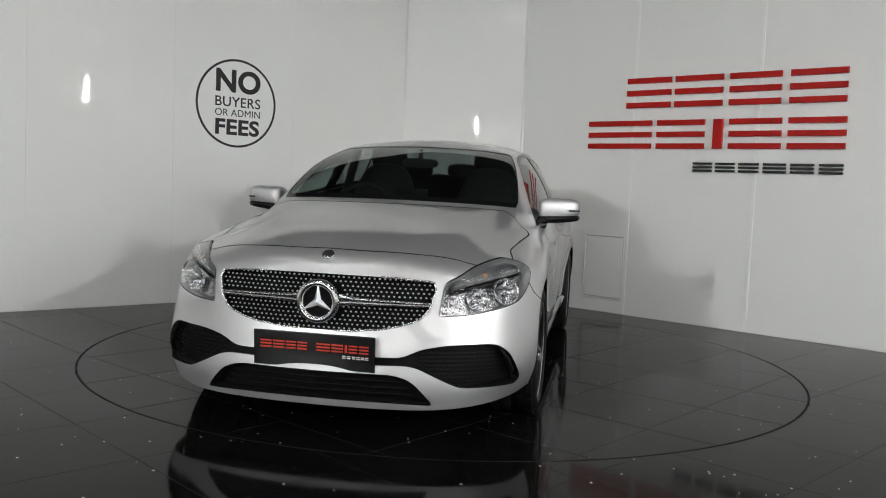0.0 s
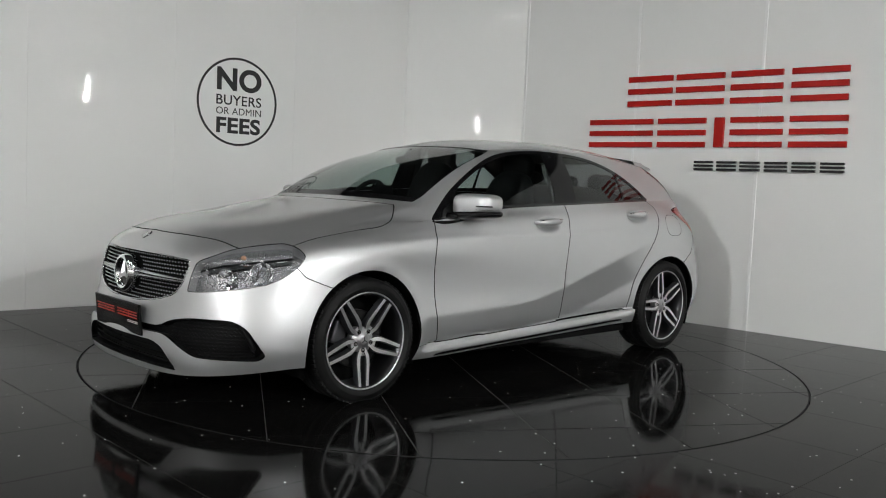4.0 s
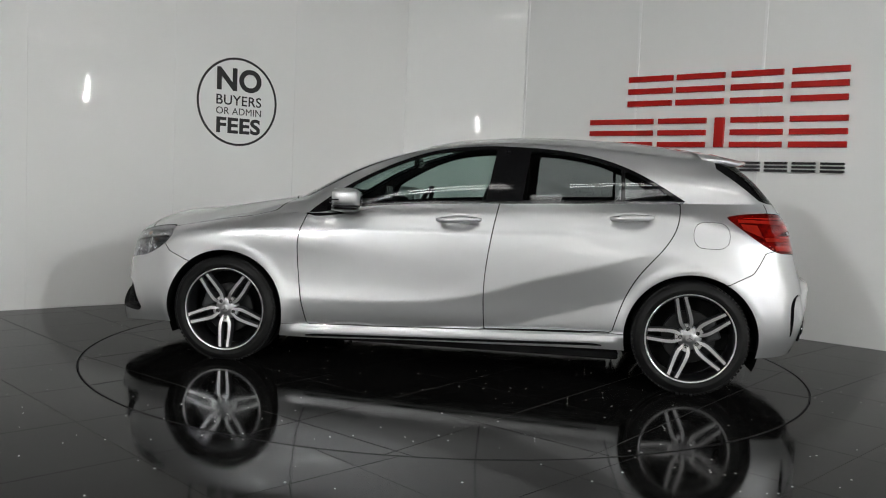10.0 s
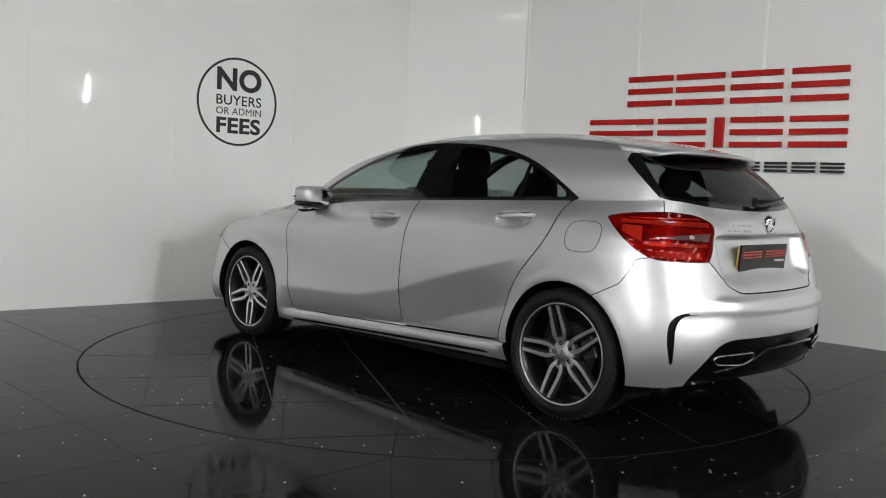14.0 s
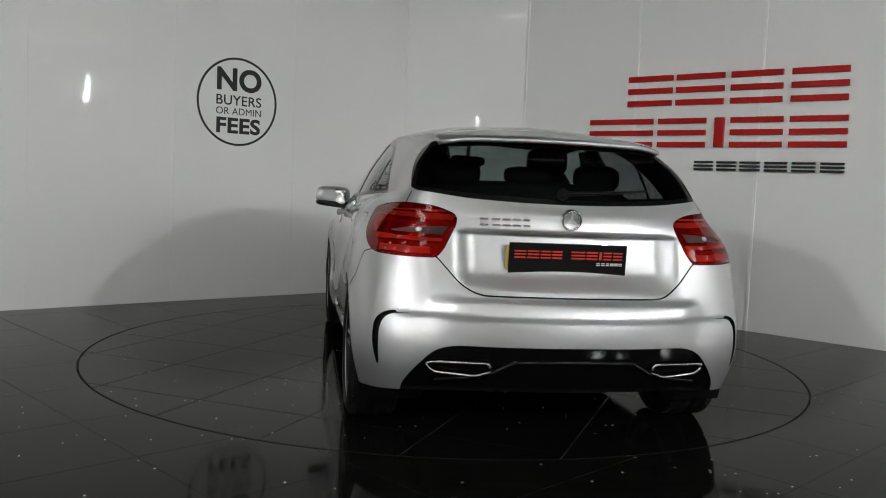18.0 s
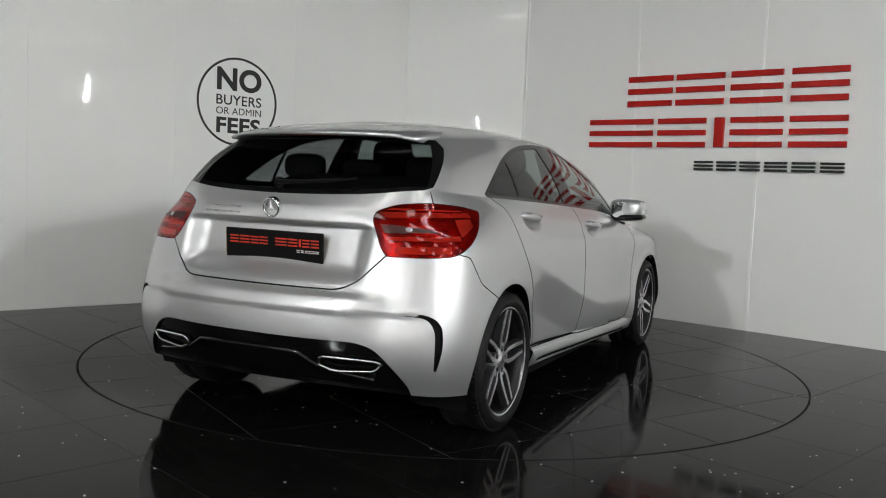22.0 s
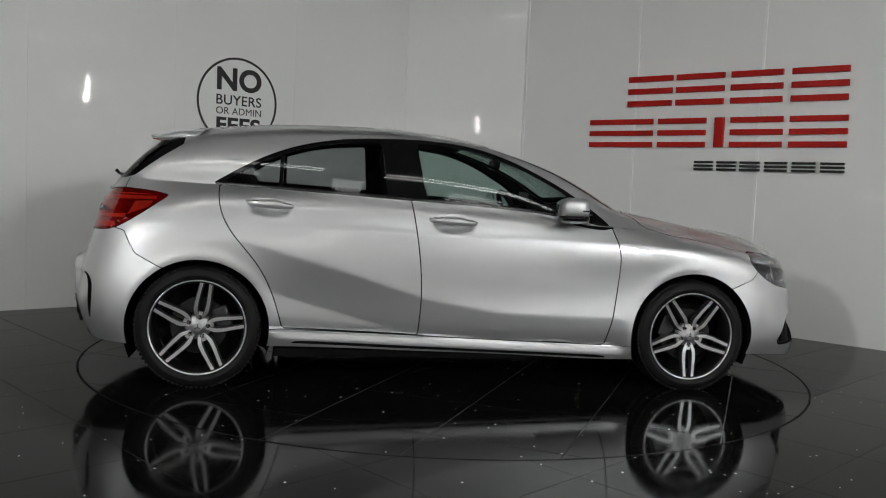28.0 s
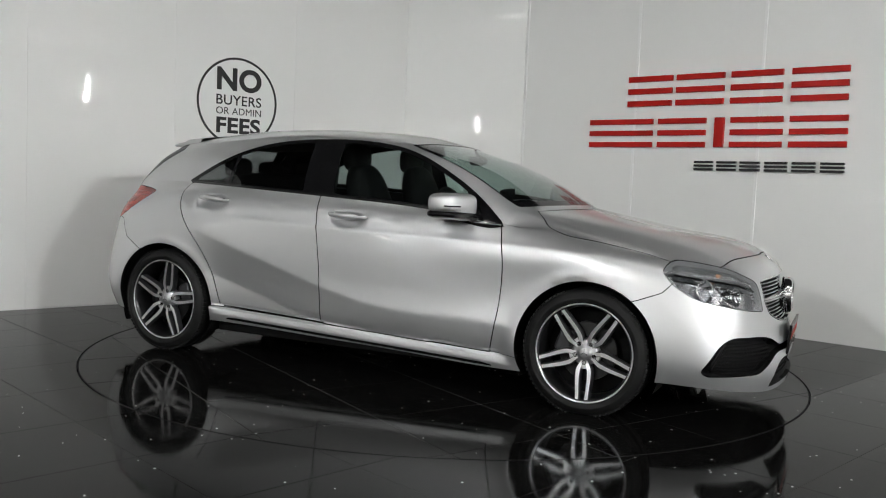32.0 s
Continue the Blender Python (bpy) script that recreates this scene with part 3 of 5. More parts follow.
def spline(knots, pts, samples, natural=True):
    """A C2 curve through pts (n, 3) at increasing knots, at the samples; else periodic, with the first point repeated last."""
    k, p = np.asarray(knots, float), np.asarray(pts, float)
    n = len(k)
    h = np.diff(k)
    a = np.zeros((n, n))
    b = np.zeros((n, 3))
    for i in range(1, n - 1):
        a[i, i - 1], a[i, i], a[i, i + 1] = h[i - 1], 2 * (h[i - 1] + h[i]), h[i]
        b[i] = 6 * ((p[i + 1] - p[i]) / h[i] - (p[i] - p[i - 1]) / h[i - 1])
    if natural:
        a[0, 0] = a[-1, -1] = 1
    else:
        a[0, 0], a[0, -1] = 1, -1
        a[-1, 0], a[-1, 1], a[-1, -2], a[-1, -1] = 2 * h[0], h[0], h[-1], 2 * h[-1]
        b[-1] = 6 * ((p[1] - p[0]) / h[0] - (p[-1] - p[-2]) / h[-1])
    m = np.linalg.solve(a, b)
    s = np.asarray(samples, float)
    i = np.clip(np.searchsorted(k, s, side="right") - 1, 0, n - 2)
    t, hh = (s - k[i])[:, None], h[i][:, None]
    return (m[i] * (hh - t) ** 3 + m[i + 1] * t ** 3) / (6 * hh) + (p[i] / hh - m[i] * hh / 6) * (hh - t) + (p[i + 1] / hh - m[i + 1] * hh / 6) * t


FLIP = np.array([1.0, -1.0, 1.0])
NU = 15


def fill_lines():
    a, b = np.array(LINES[7]), np.array(LINES[9])
    mid = (a + b) / 2
    out = np.zeros_like(mid)
    out[:, 1] = np.where(mid[:, 1] > 0.3, 0.022, 0.0)
    out[:6, 0] += 0.03
    out[:6, 2] += 0.032
    out[5, :] = (0.015, 0.012, 0.02)
    out[6, :] = (0.0, 0.016, 0.012)
    out[11:, 2] += 0.008
    out[12:, 0] -= 0.012
    LINES[8] = [tuple(q) for q in mid + out]


fill_lines()


def row_curve(row, us):
    p = np.array(row, float)
    loop = np.vstack([p, p[-2:0:-1] * FLIP, p[:1]])
    d = np.maximum(np.linalg.norm(np.diff(loop, axis=0), axis=1), 1e-3) ** 0.75
    k = np.concatenate([[0], np.cumsum(d)])
    i = np.minimum(np.floor(us).astype(int), NU - 1)
    return spline(k, loop, k[i] + (us - i) * (k[i + 1] - k[i]), natural=False)


def surface(us, vs):
    """Points of the skin for a grid of us (round the car) by vs (upwards)."""
    rows = np.array([row_curve(r, us) for r in LINES])
    out = np.zeros((len(us), len(vs), 3))
    for j in range(len(us)):
        for lo, hi in ((0, 7), (7, 9), (9, 11)):
            sel = np.where((vs >= lo) & ((vs < hi) | (hi == 11)))[0]
            if not len(sel):
                continue
            p = rows[lo:hi + 1, j]
            if hi == 11:
                p = np.vstack([p, p[-2::-1] * FLIP])
            d = np.maximum(np.linalg.norm(np.diff(p, axis=0), axis=1), 1e-4)
            k = np.concatenate([[0], np.cumsum(d)])
            i = np.minimum(np.floor(vs[sel]).astype(int), hi - 1) - lo
            out[j, sel] = spline(k, p, k[i] + (vs[sel] - lo - i) * (k[i + 1] - k[i]))
    return out


def smooth01(t):
    t = np.clip(t, 0, 1)
    return t * t * (3 - 2 * t)


CREASE_X = [-1.35, -1.2, -.86, -.55, -.2, .12, .5, .9]
CREASE_Z = [.83, .79, .69, .60, .495, .43, .405, .393]


def glide(x, xs, ys):
    """A smooth line through (xs, ys), held level past its ends."""
    p = np.stack([np.array(ys, float)] * 3, 1)
    return spline(xs, p, np.clip(x, xs[0], xs[-1]))[:, 0]


def sculpt(p):
    """Creases and hollows that the feature lines do not carry."""
    x, y, z = p[:, 0], p[:, 1], p[:, 2]
    q = p.copy()
    # hollow under the rising lower crease of the doors
    zc = glide(x, CREASE_X, CREASE_Z)
    zsill = .241 + (.96 - x) * (.071 / 1.93)
    on = smooth01((x + 1.33) / 0.55) * smooth01((1.00 - x) / 0.10) * smooth01((z - zsill + 0.006) / 0.008) * (y > 0.6)
    below = np.clip(zc - z, 0, 1)
    q[:, 1] -= on * np.minimum(0.046, 0.205 * below)
    q[:, 1] += 0.003 * on * np.exp(-np.clip((z - zc) / 0.09, 0, 9) ** 2) * (z >= zc) + 0.003 * on * (z < zc)
    # shoulder crease
    zs = glide(x, [-1.3, -.86, -.2, .9, 1.62], [.872, .858, .832, .814, .775])
    on = smooth01((x + 1.05) / 0.5) * smooth01((1.66 - x) / 0.1) * (y > 0.6)
    q[:, 1] += 0.0065 * on * np.where(z > zs, np.exp(-np.clip((z - zs) / 0.012, 0, 9)), np.exp(-np.clip((zs - z) / 0.06, 0, 9)))
    # hollows behind the door handles
    for hx, hz in ((-0.036, 0.886), (-0.998, 0.940)):
        q[:, 1] -= 0.034 * smooth01((1.0 - np.hypot((x - hx) / 0.125, (z - hz) / 0.044)) / 0.5) * (y > 0.6)
    # wheel arch lips
    for ax in (1.3495, -1.3495):
        r = np.hypot(x - ax, z - 0.312)
        q[:, 1] += 0.005 * np.exp(-((r - 0.372) / 0.03) ** 2) * (y > 0.6) * (z < 0.75)
    # number plate hollow of the tailgate
    rear = (x < -1.5) * smooth01((0.50 - np.abs(y)) / 0.10) * smooth01((0.915 - z) / 0.012) * smooth01((z - 0.66) / 0.09)
    q[:, 0] += 0.062 * rear
    # step from the tailgate down to the bumper shelf
    q[:, 0] -= 0.03 * (x < -1.6) * smooth01((0.645 - z) / 0.02) * smooth01((z - 0.42) / 0.2) * smooth01((0.62 - np.abs(y)) / 0.15)
    # edge across the rear bumper, with the face below it set in
    on = (x < -1.7) * smooth01((0.80 - np.abs(y)) / 0.10)
    q[:, 0] += 0.007 * on * smooth01((0.574 - z) / 0.014) * smooth01((z - 0.44) / 0.11)
    # the sill leans in towards its upper edge
    on = (np.abs(x) < 1.0) * (y > 0.6) * smooth01((1.0 - np.abs(x)) / 0.08)
    q[:, 1] -= on * 0.024 * np.clip((z - (zsill - 0.052)) / 0.052, 0, 1) * (z < zsill + 0.004)
    # two long ridges of the bonnet
    on = smooth01((x - 1.02) / 0.25) * smooth01((2.03 - x) / 0.12) * (z > 0.76)
    yr = glide(x, [1.0, 1.4, 2.0], [.60, .54, .53])
    q[:, 2] += 0.0045 * on * np.where(y < yr, np.exp(-((yr - y) / 0.16) ** 2), np.exp(-((y - yr) / 0.045) ** 2))
    return q


class Sheet:
    """Triangles with normals and the coordinates (u, v) of the skin."""

    def __init__(self, p, n, uv, f):
        self.p, self.n, self.uv, self.f = p, n, uv, f

    def split(self, d):
        """Cuts along d = 0; returns the sheet where d > 0 and the rest."""
        d = np.where(np.abs(d) < 1e-7, 1e-7, d)
        s = d[self.f] > 0
        cnt = s.sum(1)
        whole_in, whole_out, mixed = self.f[cnt == 3], self.f[cnt == 0], self.f[(cnt > 0) & (cnt < 3)]
        ms = s[(cnt > 0) & (cnt < 3)]
        P, N, U = [self.p], [self.n], [self.uv]
        base = len(self.p)
        ins, outs = [whole_in], [whole_out]
        if len(mixed):
            one_in = ms.sum(1) == 1
            # turn each triangle so that its odd corner comes first
            odd = np.where(one_in, ms.argmax(1), (~ms).argmax(1))
            t = mixed[np.arange(len(mixed))[:, None], (odd[:, None] + np.arange(3)) % 3]
            a, b, c = t[:, 0], t[:, 1], t[:, 2]

            def cut(i, j):
                w = (d[i] / (d[i] - d[j]))[:, None]
                P.append(self.p[i] + w * (self.p[j] - self.p[i]))
                N.append(self.n[i] + w * (self.n[j] - self.n[i]))
                U.append(self.uv[i] + w * (self.uv[j] - self.uv[i]))
            cut(a, b)
            cut(a, c)
            k = np.arange(len(mixed))
            ab, ac = base + k, base + len(mixed) + k
            tip = np.stack([a, ab, ac], 1)
            rest = np.vstack([np.stack([ab, b, c], 1), np.stack([ab, c, ac], 1)])
            two = np.concatenate([one_in, one_in])
            ins += [tip[one_in], rest[~two]]
            outs += [tip[~one_in], rest[two]]
        p, n, u = np.vstack(P), np.vstack(N), np.vstack(U)
        return Sheet(p, n, u, np.vstack(ins)).tidy(), Sheet(p, n, u, np.vstack(outs)).tidy()

    def tidy(self):
        if not len(self.f):
            return Sheet(self.p[:0], self.n[:0], self.uv[:0], self.f)
        used, inv = np.unique(self.f, return_inverse=True)
        p, f = self.p[used], inv.reshape(-1, 3)
        _, first, back = np.unique(np.round(p, 6), axis=0, return_index=True, return_inverse=True)
        f = back.reshape(-1)[f]
        f = f[(f[:, 0] != f[:, 1]) & (f[:, 1] != f[:, 2]) & (f[:, 0] != f[:, 2])]
        return Sheet(p[first], self.n[used][first], self.uv[used][first], f)

    def mirrored(self):
        return Sheet(self.p * FLIP, self.n * FLIP, self.uv, self.f[:, ::-1])

    def joined(self, other):
        return Sheet(np.vstack([self.p, other.p]), np.vstack([self.n, other.n]), np.vstack([self.uv, other.uv]),
                     np.vstack([self.f, other.f + len(self.p)])).tidy()

    def both(self):
        return self.joined(self.mirrored())

    def moved(self, depth):
        return Sheet(self.p - depth * self.n, self.n, self.uv, self.f)


def inside(poly, x, y):
    r = np.zeros(len(x), bool)
    j = len(poly) - 1
    for i in range(len(poly)):
        (xi, yi), (xj, yj) = poly[i], poly[j]
        if yi != yj:
            r ^= ((yi > y) != (yj > y)) & (x < (xj - xi) * (y - yi) / (yj - yi) + xi)
        j = i
    return r


def rounded(poly, r, n=5):
    """The outline with its corners rounded; r is one radius or one for each corner."""
    out = []
    m = len(poly)
    for i in range(m):
        p0, p1, p2 = (Vector(poly[(i + k) % m]) for k in (-1, 0, 1))
        rr = r[i] if isinstance(r, (list, tuple)) else r
        a, b = p0 - p1, p2 - p1
        rr = min(rr, 0.49 * a.length, 0.49 * b.length)
        q0, q2 = p1 + a.normalized() * rr, p1 + b.normalized() * rr
        for k in range(n + 1):
            t = k / n
            out.append(tuple((1 - t) ** 2 * q0 + 2 * t * (1 - t) * p1 + t * t * q2))
    return out


def curve2(pts, n=6):
    """A smooth open line through pts in the plane."""
    p = np.array([(x, y, 0) for x, y in pts], float)
    k = np.concatenate([[0], np.cumsum(np.linalg.norm(np.diff(p, axis=0), axis=1))])
    return [tuple(q[:2]) for q in spline(k, p, np.linspace(0, k[-1], n * (len(pts) - 1) + 1))]


def field(poly, x, y):
    """Signed distance to the outline: positive inside."""
    p = np.array(poly, float)
    best = np.full(len(x), 1e9)
    q = np.stack([x, y], 1)
    for i in range(len(p)):
        a, b = p[i - 1], p[i]
        ab = b - a
        t = np.clip(((q - a) @ ab) / max(ab @ ab, 1e-12), 0, 1)
        best = np.minimum(best, np.linalg.norm(q - a - t[:, None] * ab, axis=1))
    return np.where(inside(poly, x, y), best, -best)


def skin():
    us = np.concatenate([np.linspace(i, i + 1, n, endpoint=False) for i, n in enumerate((20, 20, 20, 20, 26, 26, 30, 30, 30, 30, 24, 18, 18, 18, 18))] + [[15.0]])
    vs = np.concatenate([np.linspace(i, i + 1, n, endpoint=False) for i, n in enumerate((8, 14, 14, 14, 10, 14, 14, 12, 12, 10, 10))] + [[11.0]])
    g = surface(us, vs)
    g[0, :, 1] = g[-1, :, 1] = 0.0
    g[:, -1, 1] = 0.0
    p = sculpt(g.reshape(-1, 3))
    p[np.abs(g.reshape(-1, 3)[:, 1]) < 1e-9, 1] = 0.0
    p[:, 1] = np.maximum(p[:, 1], 0.0)
    a, b = len(us), len(vs)
    idx = np.arange(a * b).reshape(a, b)
    i00, i10, i01, i11 = idx[:-1, :-1].ravel(), idx[1:, :-1].ravel(), idx[:-1, 1:].ravel(), idx[1:, 1:].ravel()
    f = np.vstack([np.stack([i00, i10, i11], 1), np.stack([i00, i11, i01], 1)])
    fn = np.cross(p[f[:, 1]] - p[f[:, 0]], p[f[:, 2]] - p[f[:, 0]])
    n = np.zeros_like(p)
    for k in range(3):
        np.add.at(n, f[:, k], fn)
    # the halves meet without a seam in the middle
    mid = np.abs(p[:, 1]) < 1e-9
    n[mid, 1] = 0.0
    ln = np.linalg.norm(n, axis=1)
    bad = ln < 1e-10
    n[bad] = (0, 0, 1)
    n /= np.linalg.norm(n, axis=1)[:, None]
    # even out the sheen of the bonnet and of the nose in both directions
    g3 = n.reshape(a, b, 3)
    for u1, v0, v1, times in ((4.6, 5.2, 6.85, 30), (5.0, 1.3, 5.2, 36)):
        iu = int(np.searchsorted(us, u1))
        lo, hi = int(np.searchsorted(vs, v0)), int(np.searchsorted(vs, v1))
        for _ in range(times):
            g3[:iu, lo:hi] = 0.25 * g3[:iu, lo - 1:hi - 1] + 0.5 * g3[:iu, lo:hi] + 0.25 * g3[:iu, lo + 1:hi + 1]
            g3[1:iu, lo:hi] = 0.25 * g3[:iu - 1, lo:hi] + 0.5 * g3[1:iu, lo:hi] + 0.25 * g3[2:iu + 1, lo:hi]
            g3[0, lo:hi, 1] = 0.0
    n = g3.reshape(-1, 3)
    n /= np.linalg.norm(n, axis=1)[:, None]
    uv = np.stack(np.meshgrid(us, vs, indexing="ij"), -1).reshape(-1, 2)
    s = Sheet(p, n, uv, f).tidy()
    return s


BODY = skin()
_r = row_curve(LINES[3], np.linspace(0, 15, 601))
_w = np.concatenate([[0], np.cumsum(np.linalg.norm(np.diff(_r, axis=0), axis=1))])


def girth(s):
    """Distance round the car from the middle of the nose, at mid height."""
    return np.interp(s.uv[:, 0], np.linspace(0, 15, 601), _w)


GIRTH = float(_w[-1])


def to_mesh(name, s, material, parent=None, label="", rim=0.012, extra=None):
    """A panel with folded edges from a sheet."""
    if not len(s.f):
        return None
    p, n, f = s.p, s.n / np.linalg.norm(s.n, axis=1)[:, None], s.f
    e = np.vstack([f[:, [0, 1]], f[:, [1, 2]], f[:, [2, 0]]])
    key = np.sort(e, axis=1)
    _, inv, cnt = np.unique(key, axis=0, return_inverse=True, return_counts=True)
    edge = e[cnt[inv.reshape(-1)] == 1]
    V, N, F = [p], [n], [f]
    if rim > 0 and len(edge):
        a, b = edge[:, 0], edge[:, 1]
        k = len(p) + np.arange(len(edge))
        m = len(edge)
        out = np.cross(p[b] - p[a], n[a])
        out /= np.maximum(np.linalg.norm(out, axis=1), 1e-9)[:, None]
        V += [p[a], p[b], p[a] - rim * n[a], p[b] - rim * n[b]]
        N += [out] * 4
        F += [np.stack([k, k + 2 * m, k + 3 * m], 1), np.stack([k, k + 3 * m, k + m], 1)]
    V, N, F = np.vstack(V), np.vstack(N), np.vstack(F)
    me = bpy.data.meshes.new(name)
    me.from_pydata(V.tolist(), [], F.tolist())
    me.materials.append(material)
    if material is PAINT and len(F) > len(f):
        # folds blackened: the shade deep in the shut gaps, put in as colour
        me.materials.append(UNDER_AND_SHADE)
        me.polygons.foreach_set("material_index", np.r_[np.zeros(len(f), np.int32), np.ones(len(F) - len(f), np.int32)])
    me.shade_smooth()
    me.normals_split_custom_set_from_vertices(N.tolist())
    me.update()
    ob = new(name, me)
    if parent is not None:
        ob.parent = parent
    if label:
        ob["label"] = label
    return ob
# ================= the car: panels cut from the skin =================
CAR = thing("car", "silver metallic five-door hatchback parked on the turntable", "car")
GAP = 0.0029


def left(name, s, material, label="", rim=0.012, parent=None):
    return to_mesh(name, s, material, parent or CAR, label, rim)


def pair(name, s, material, label="", rim=0.012, parents=(None, None)):
    a = to_mesh(name, s, material, parents[0] or CAR, label, rim)
    b = to_mesh(name, s.mirrored(), material, parents[1] or CAR, label, rim)
    return a, b


def xz(s):
    return s.p[:, 0], s.p[:, 2]


def wz(s):
    return girth(s), s.p[:, 2]


def rz(s):
    return GIRTH - girth(s), s.p[:, 2]


def uvs(s):
    return s.uv[:, 0], s.uv[:, 1]


_bw = girth(BODY)
_lowv = BODY.uv[:, 1] < 7.0


def at_wz(w, z, depth=0.0, rear=False):
    """The point of the skin at that distance round the car and height, and its normal."""
    ww = GIRTH - w if rear else w
    d = (_bw - ww) ** 2 + (BODY.p[:, 2] - z) ** 2 + np.where(_lowv, 0, 9)
    k = np.argsort(d)[:3]
    wt = 1 / (d[k] + 1e-7)
    wt /= wt.sum()
    p, n = (BODY.p[k] * wt[:, None]).sum(0), (BODY.n[k] * wt[:, None]).sum(0)
    n /= np.linalg.norm(n)
    return Vector(p - depth * n), Vector(n)


def take(s, poly, coords, where=None, gap=GAP):
    """Cuts a panel out of the sheet, with a gap round it: (panel, rest)."""
    d = field(poly, *coords(s))
    if where is not None:
        d = np.where(where(s), d, -0.5)
    a, b = s.split(d - gap)
    if gap <= 0:
        return a, b
    d = field(poly, *coords(b))
    if where is not None:
        d = np.where(where(b), d, -0.5)
    _, b = b.split(d + gap)
    return a, b


# ---- outlines ----
DLO_LOW = curve2([(.872, .893), (.70, .925), (.437, .962), (.08, .988), (-.276, 1.005), (-.80, 1.028), (-1.275, 1.047)])
DLO_TOP = curve2([(-1.305, 1.056), (-1.186, 1.130), (-.979, 1.236), (-.708, 1.311), (-.406, 1.338), (-.04, 1.331), (.192, 1.292), (.454, 1.187), (.716, 1.032), (.86, .915)])
DLO = DLO_LOW + DLO_TOP
SILL = [(.96, .241), (-.97, .312)]


def sill_z(x):
    return .241 + (.96 - x) * (.071 / 1.93)


DOOR_F = curve2([(.842, .244), (.879, .41), (.902, .604), (.901, .766), (.868, .895)])
DOOR_B = curve2([(-.262, 1.012), (-.22, .749), (-.2, .554), (-.207, .283)])
DOOR_R = curve2([(-1.268, 1.046), (-1.249, .923), (-1.2, .824), (-1.065, .656), (-.978, .49), (-.925, .312)])
FRONT_DOOR = DOOR_F + [(x, z + 0.012) for x, z in DLO_LOW if x > -0.255] + DOOR_B
REAR_DOOR = DOOR_B[::-1] + [(x, z + 0.012) for x, z in DLO_LOW if -1.25 < x < -0.265] + DOOR_R
HEADLAMP = rounded([(.512, .550), (.522, .690), (.66, .752), (.80, .774), (.95, .786), (1.03, .770), (1.068, .733), (1.018, .668), (.92, .606), (.795, .582), (.63, .556)],
                   [.012, .02, .05, .05, .04, .03, .02, .05, .05, .05, .05])
GRILLE = rounded([(-.3, .708), (.30, .704), (.485, .692), (.485, .61), (.44, .535), (.30, .490), (.12, .474), (-.3, .474)], [0, .05, .03, .06, .06, .08, .05, 0])
INTAKE = rounded([(-.3, .375), (.37, .377), (.44, .412), (.55, .433), (.77, .437), (.845, .40), (.945, .275), (.915, .252), (.625, .256), (.55, .286), (.42, .345), (-.3, .338)],
                 [0, .05, .05, .06, .05, .05, .02, .02, .03, .04, .05, 0])
LOWER = rounded([(-.3, .306), (.34, .308), (.42, .284), (.525, .182), (.3, .188), (-.3, .190)], [0, .05, .05, .01, .05, 0])
TAIL = rounded([(1.128, .986), (1.03, 1.004), (.83, 1.017), (.66, 1.006), (.55, .972), (.495, .912), (.512, .84), (.555, .796), (.70, .796), (.88, .803), (1.01, .872)],
               [.015, .04, .06, .05, .04, .04, .04, .015, .05, .06, .06])
TAILGATE = rounded([(-.3, .650), (.40, .652), (.475, .695), (.552, .797), (.70, .86), (.835, 1.0), (.86, 1.11), (-.3, 1.11)], [0, .05, .05, .01, 0, 0, 0, 0])
DIFFUSER = rounded([(-.3, .458), (.49, .452), (.565, .430), (.63, .36), (.71, .26), (.72, .15), (-.3, .15)], [0, .06, .05, .05, .05, 0, 0])
SLOT = rounded([(.80, .345), (.815, .45), (.806, .53), (.78, .560), (.74, .577), (.66, .576), (.66, .568), (.735, .562), (.763, .543), (.780, .505), (.784, .42), (.788, .345)], [.003, .06, .03, .03, .03, .002, .002, .03, .03, .03, .06, .003])

# ---- cutting, from the large openings to the small ones ----
rest = BODY
for ax, az in ((1.3495, 0.300), (-1.3495, 0.306)):
    d = 0.360 - np.hypot(rest.p[:, 0] - ax, rest.p[:, 2] - az)
    d = np.where(rest.p[:, 1] > 0.4, d, -1.0)
    _, rest = rest.split(d)
ARCHED = rest

side_glass, rest = take(rest, DLO, xz, lambda s: (s.p[:, 1] > 0.35) & (s.uv[:, 1] > 6.3), 0.0)
SCREEN = [(-1, 7.05), (3.95, 7.06), (4.2, 7.2), (4.12, 8.72), (3.8, 8.95), (-1, 8.97)]
screen, rest = take(rest, SCREEN, uvs, None, 0.0)
REARWIN = [(16, 6.88), (13.2, 6.90), (12.0, 6.98), (11.66, 7.1), (11.32, 7.9), (10.98, 8.6), (11.2, 8.94), (12.0, 8.97), (16, 8.97)]
rear_win, rest = take(rest, REARWIN, uvs, None, 0.0)
SHELL = rest

# side glazing
d = field(DLO, *xz(side_glass))
zl = np.interp(side_glass.p[:, 0], [q[0] for q in DLO_LOW][::-1], [q[1] for q in DLO_LOW][::-1])
chrome, side_glass = side_glass.split(zl + 0.013 - side_glass.p[:, 2])
pair("belt_trim", chrome, BELT, "thin dark trim along the window base", 0.006)


def pane(s, cond, inset=0.02):
    """Takes the pane that lies inside the half planes cond: a x + b z + c > 0."""
    d = field(DLO, *xz(s)) - inset
    for a, b, c in cond:
        k = math.hypot(a, b)
        d = np.minimum(d, (a * s.p[:, 0] + b * s.p[:, 2] + c) / k)
    return s.split(d)


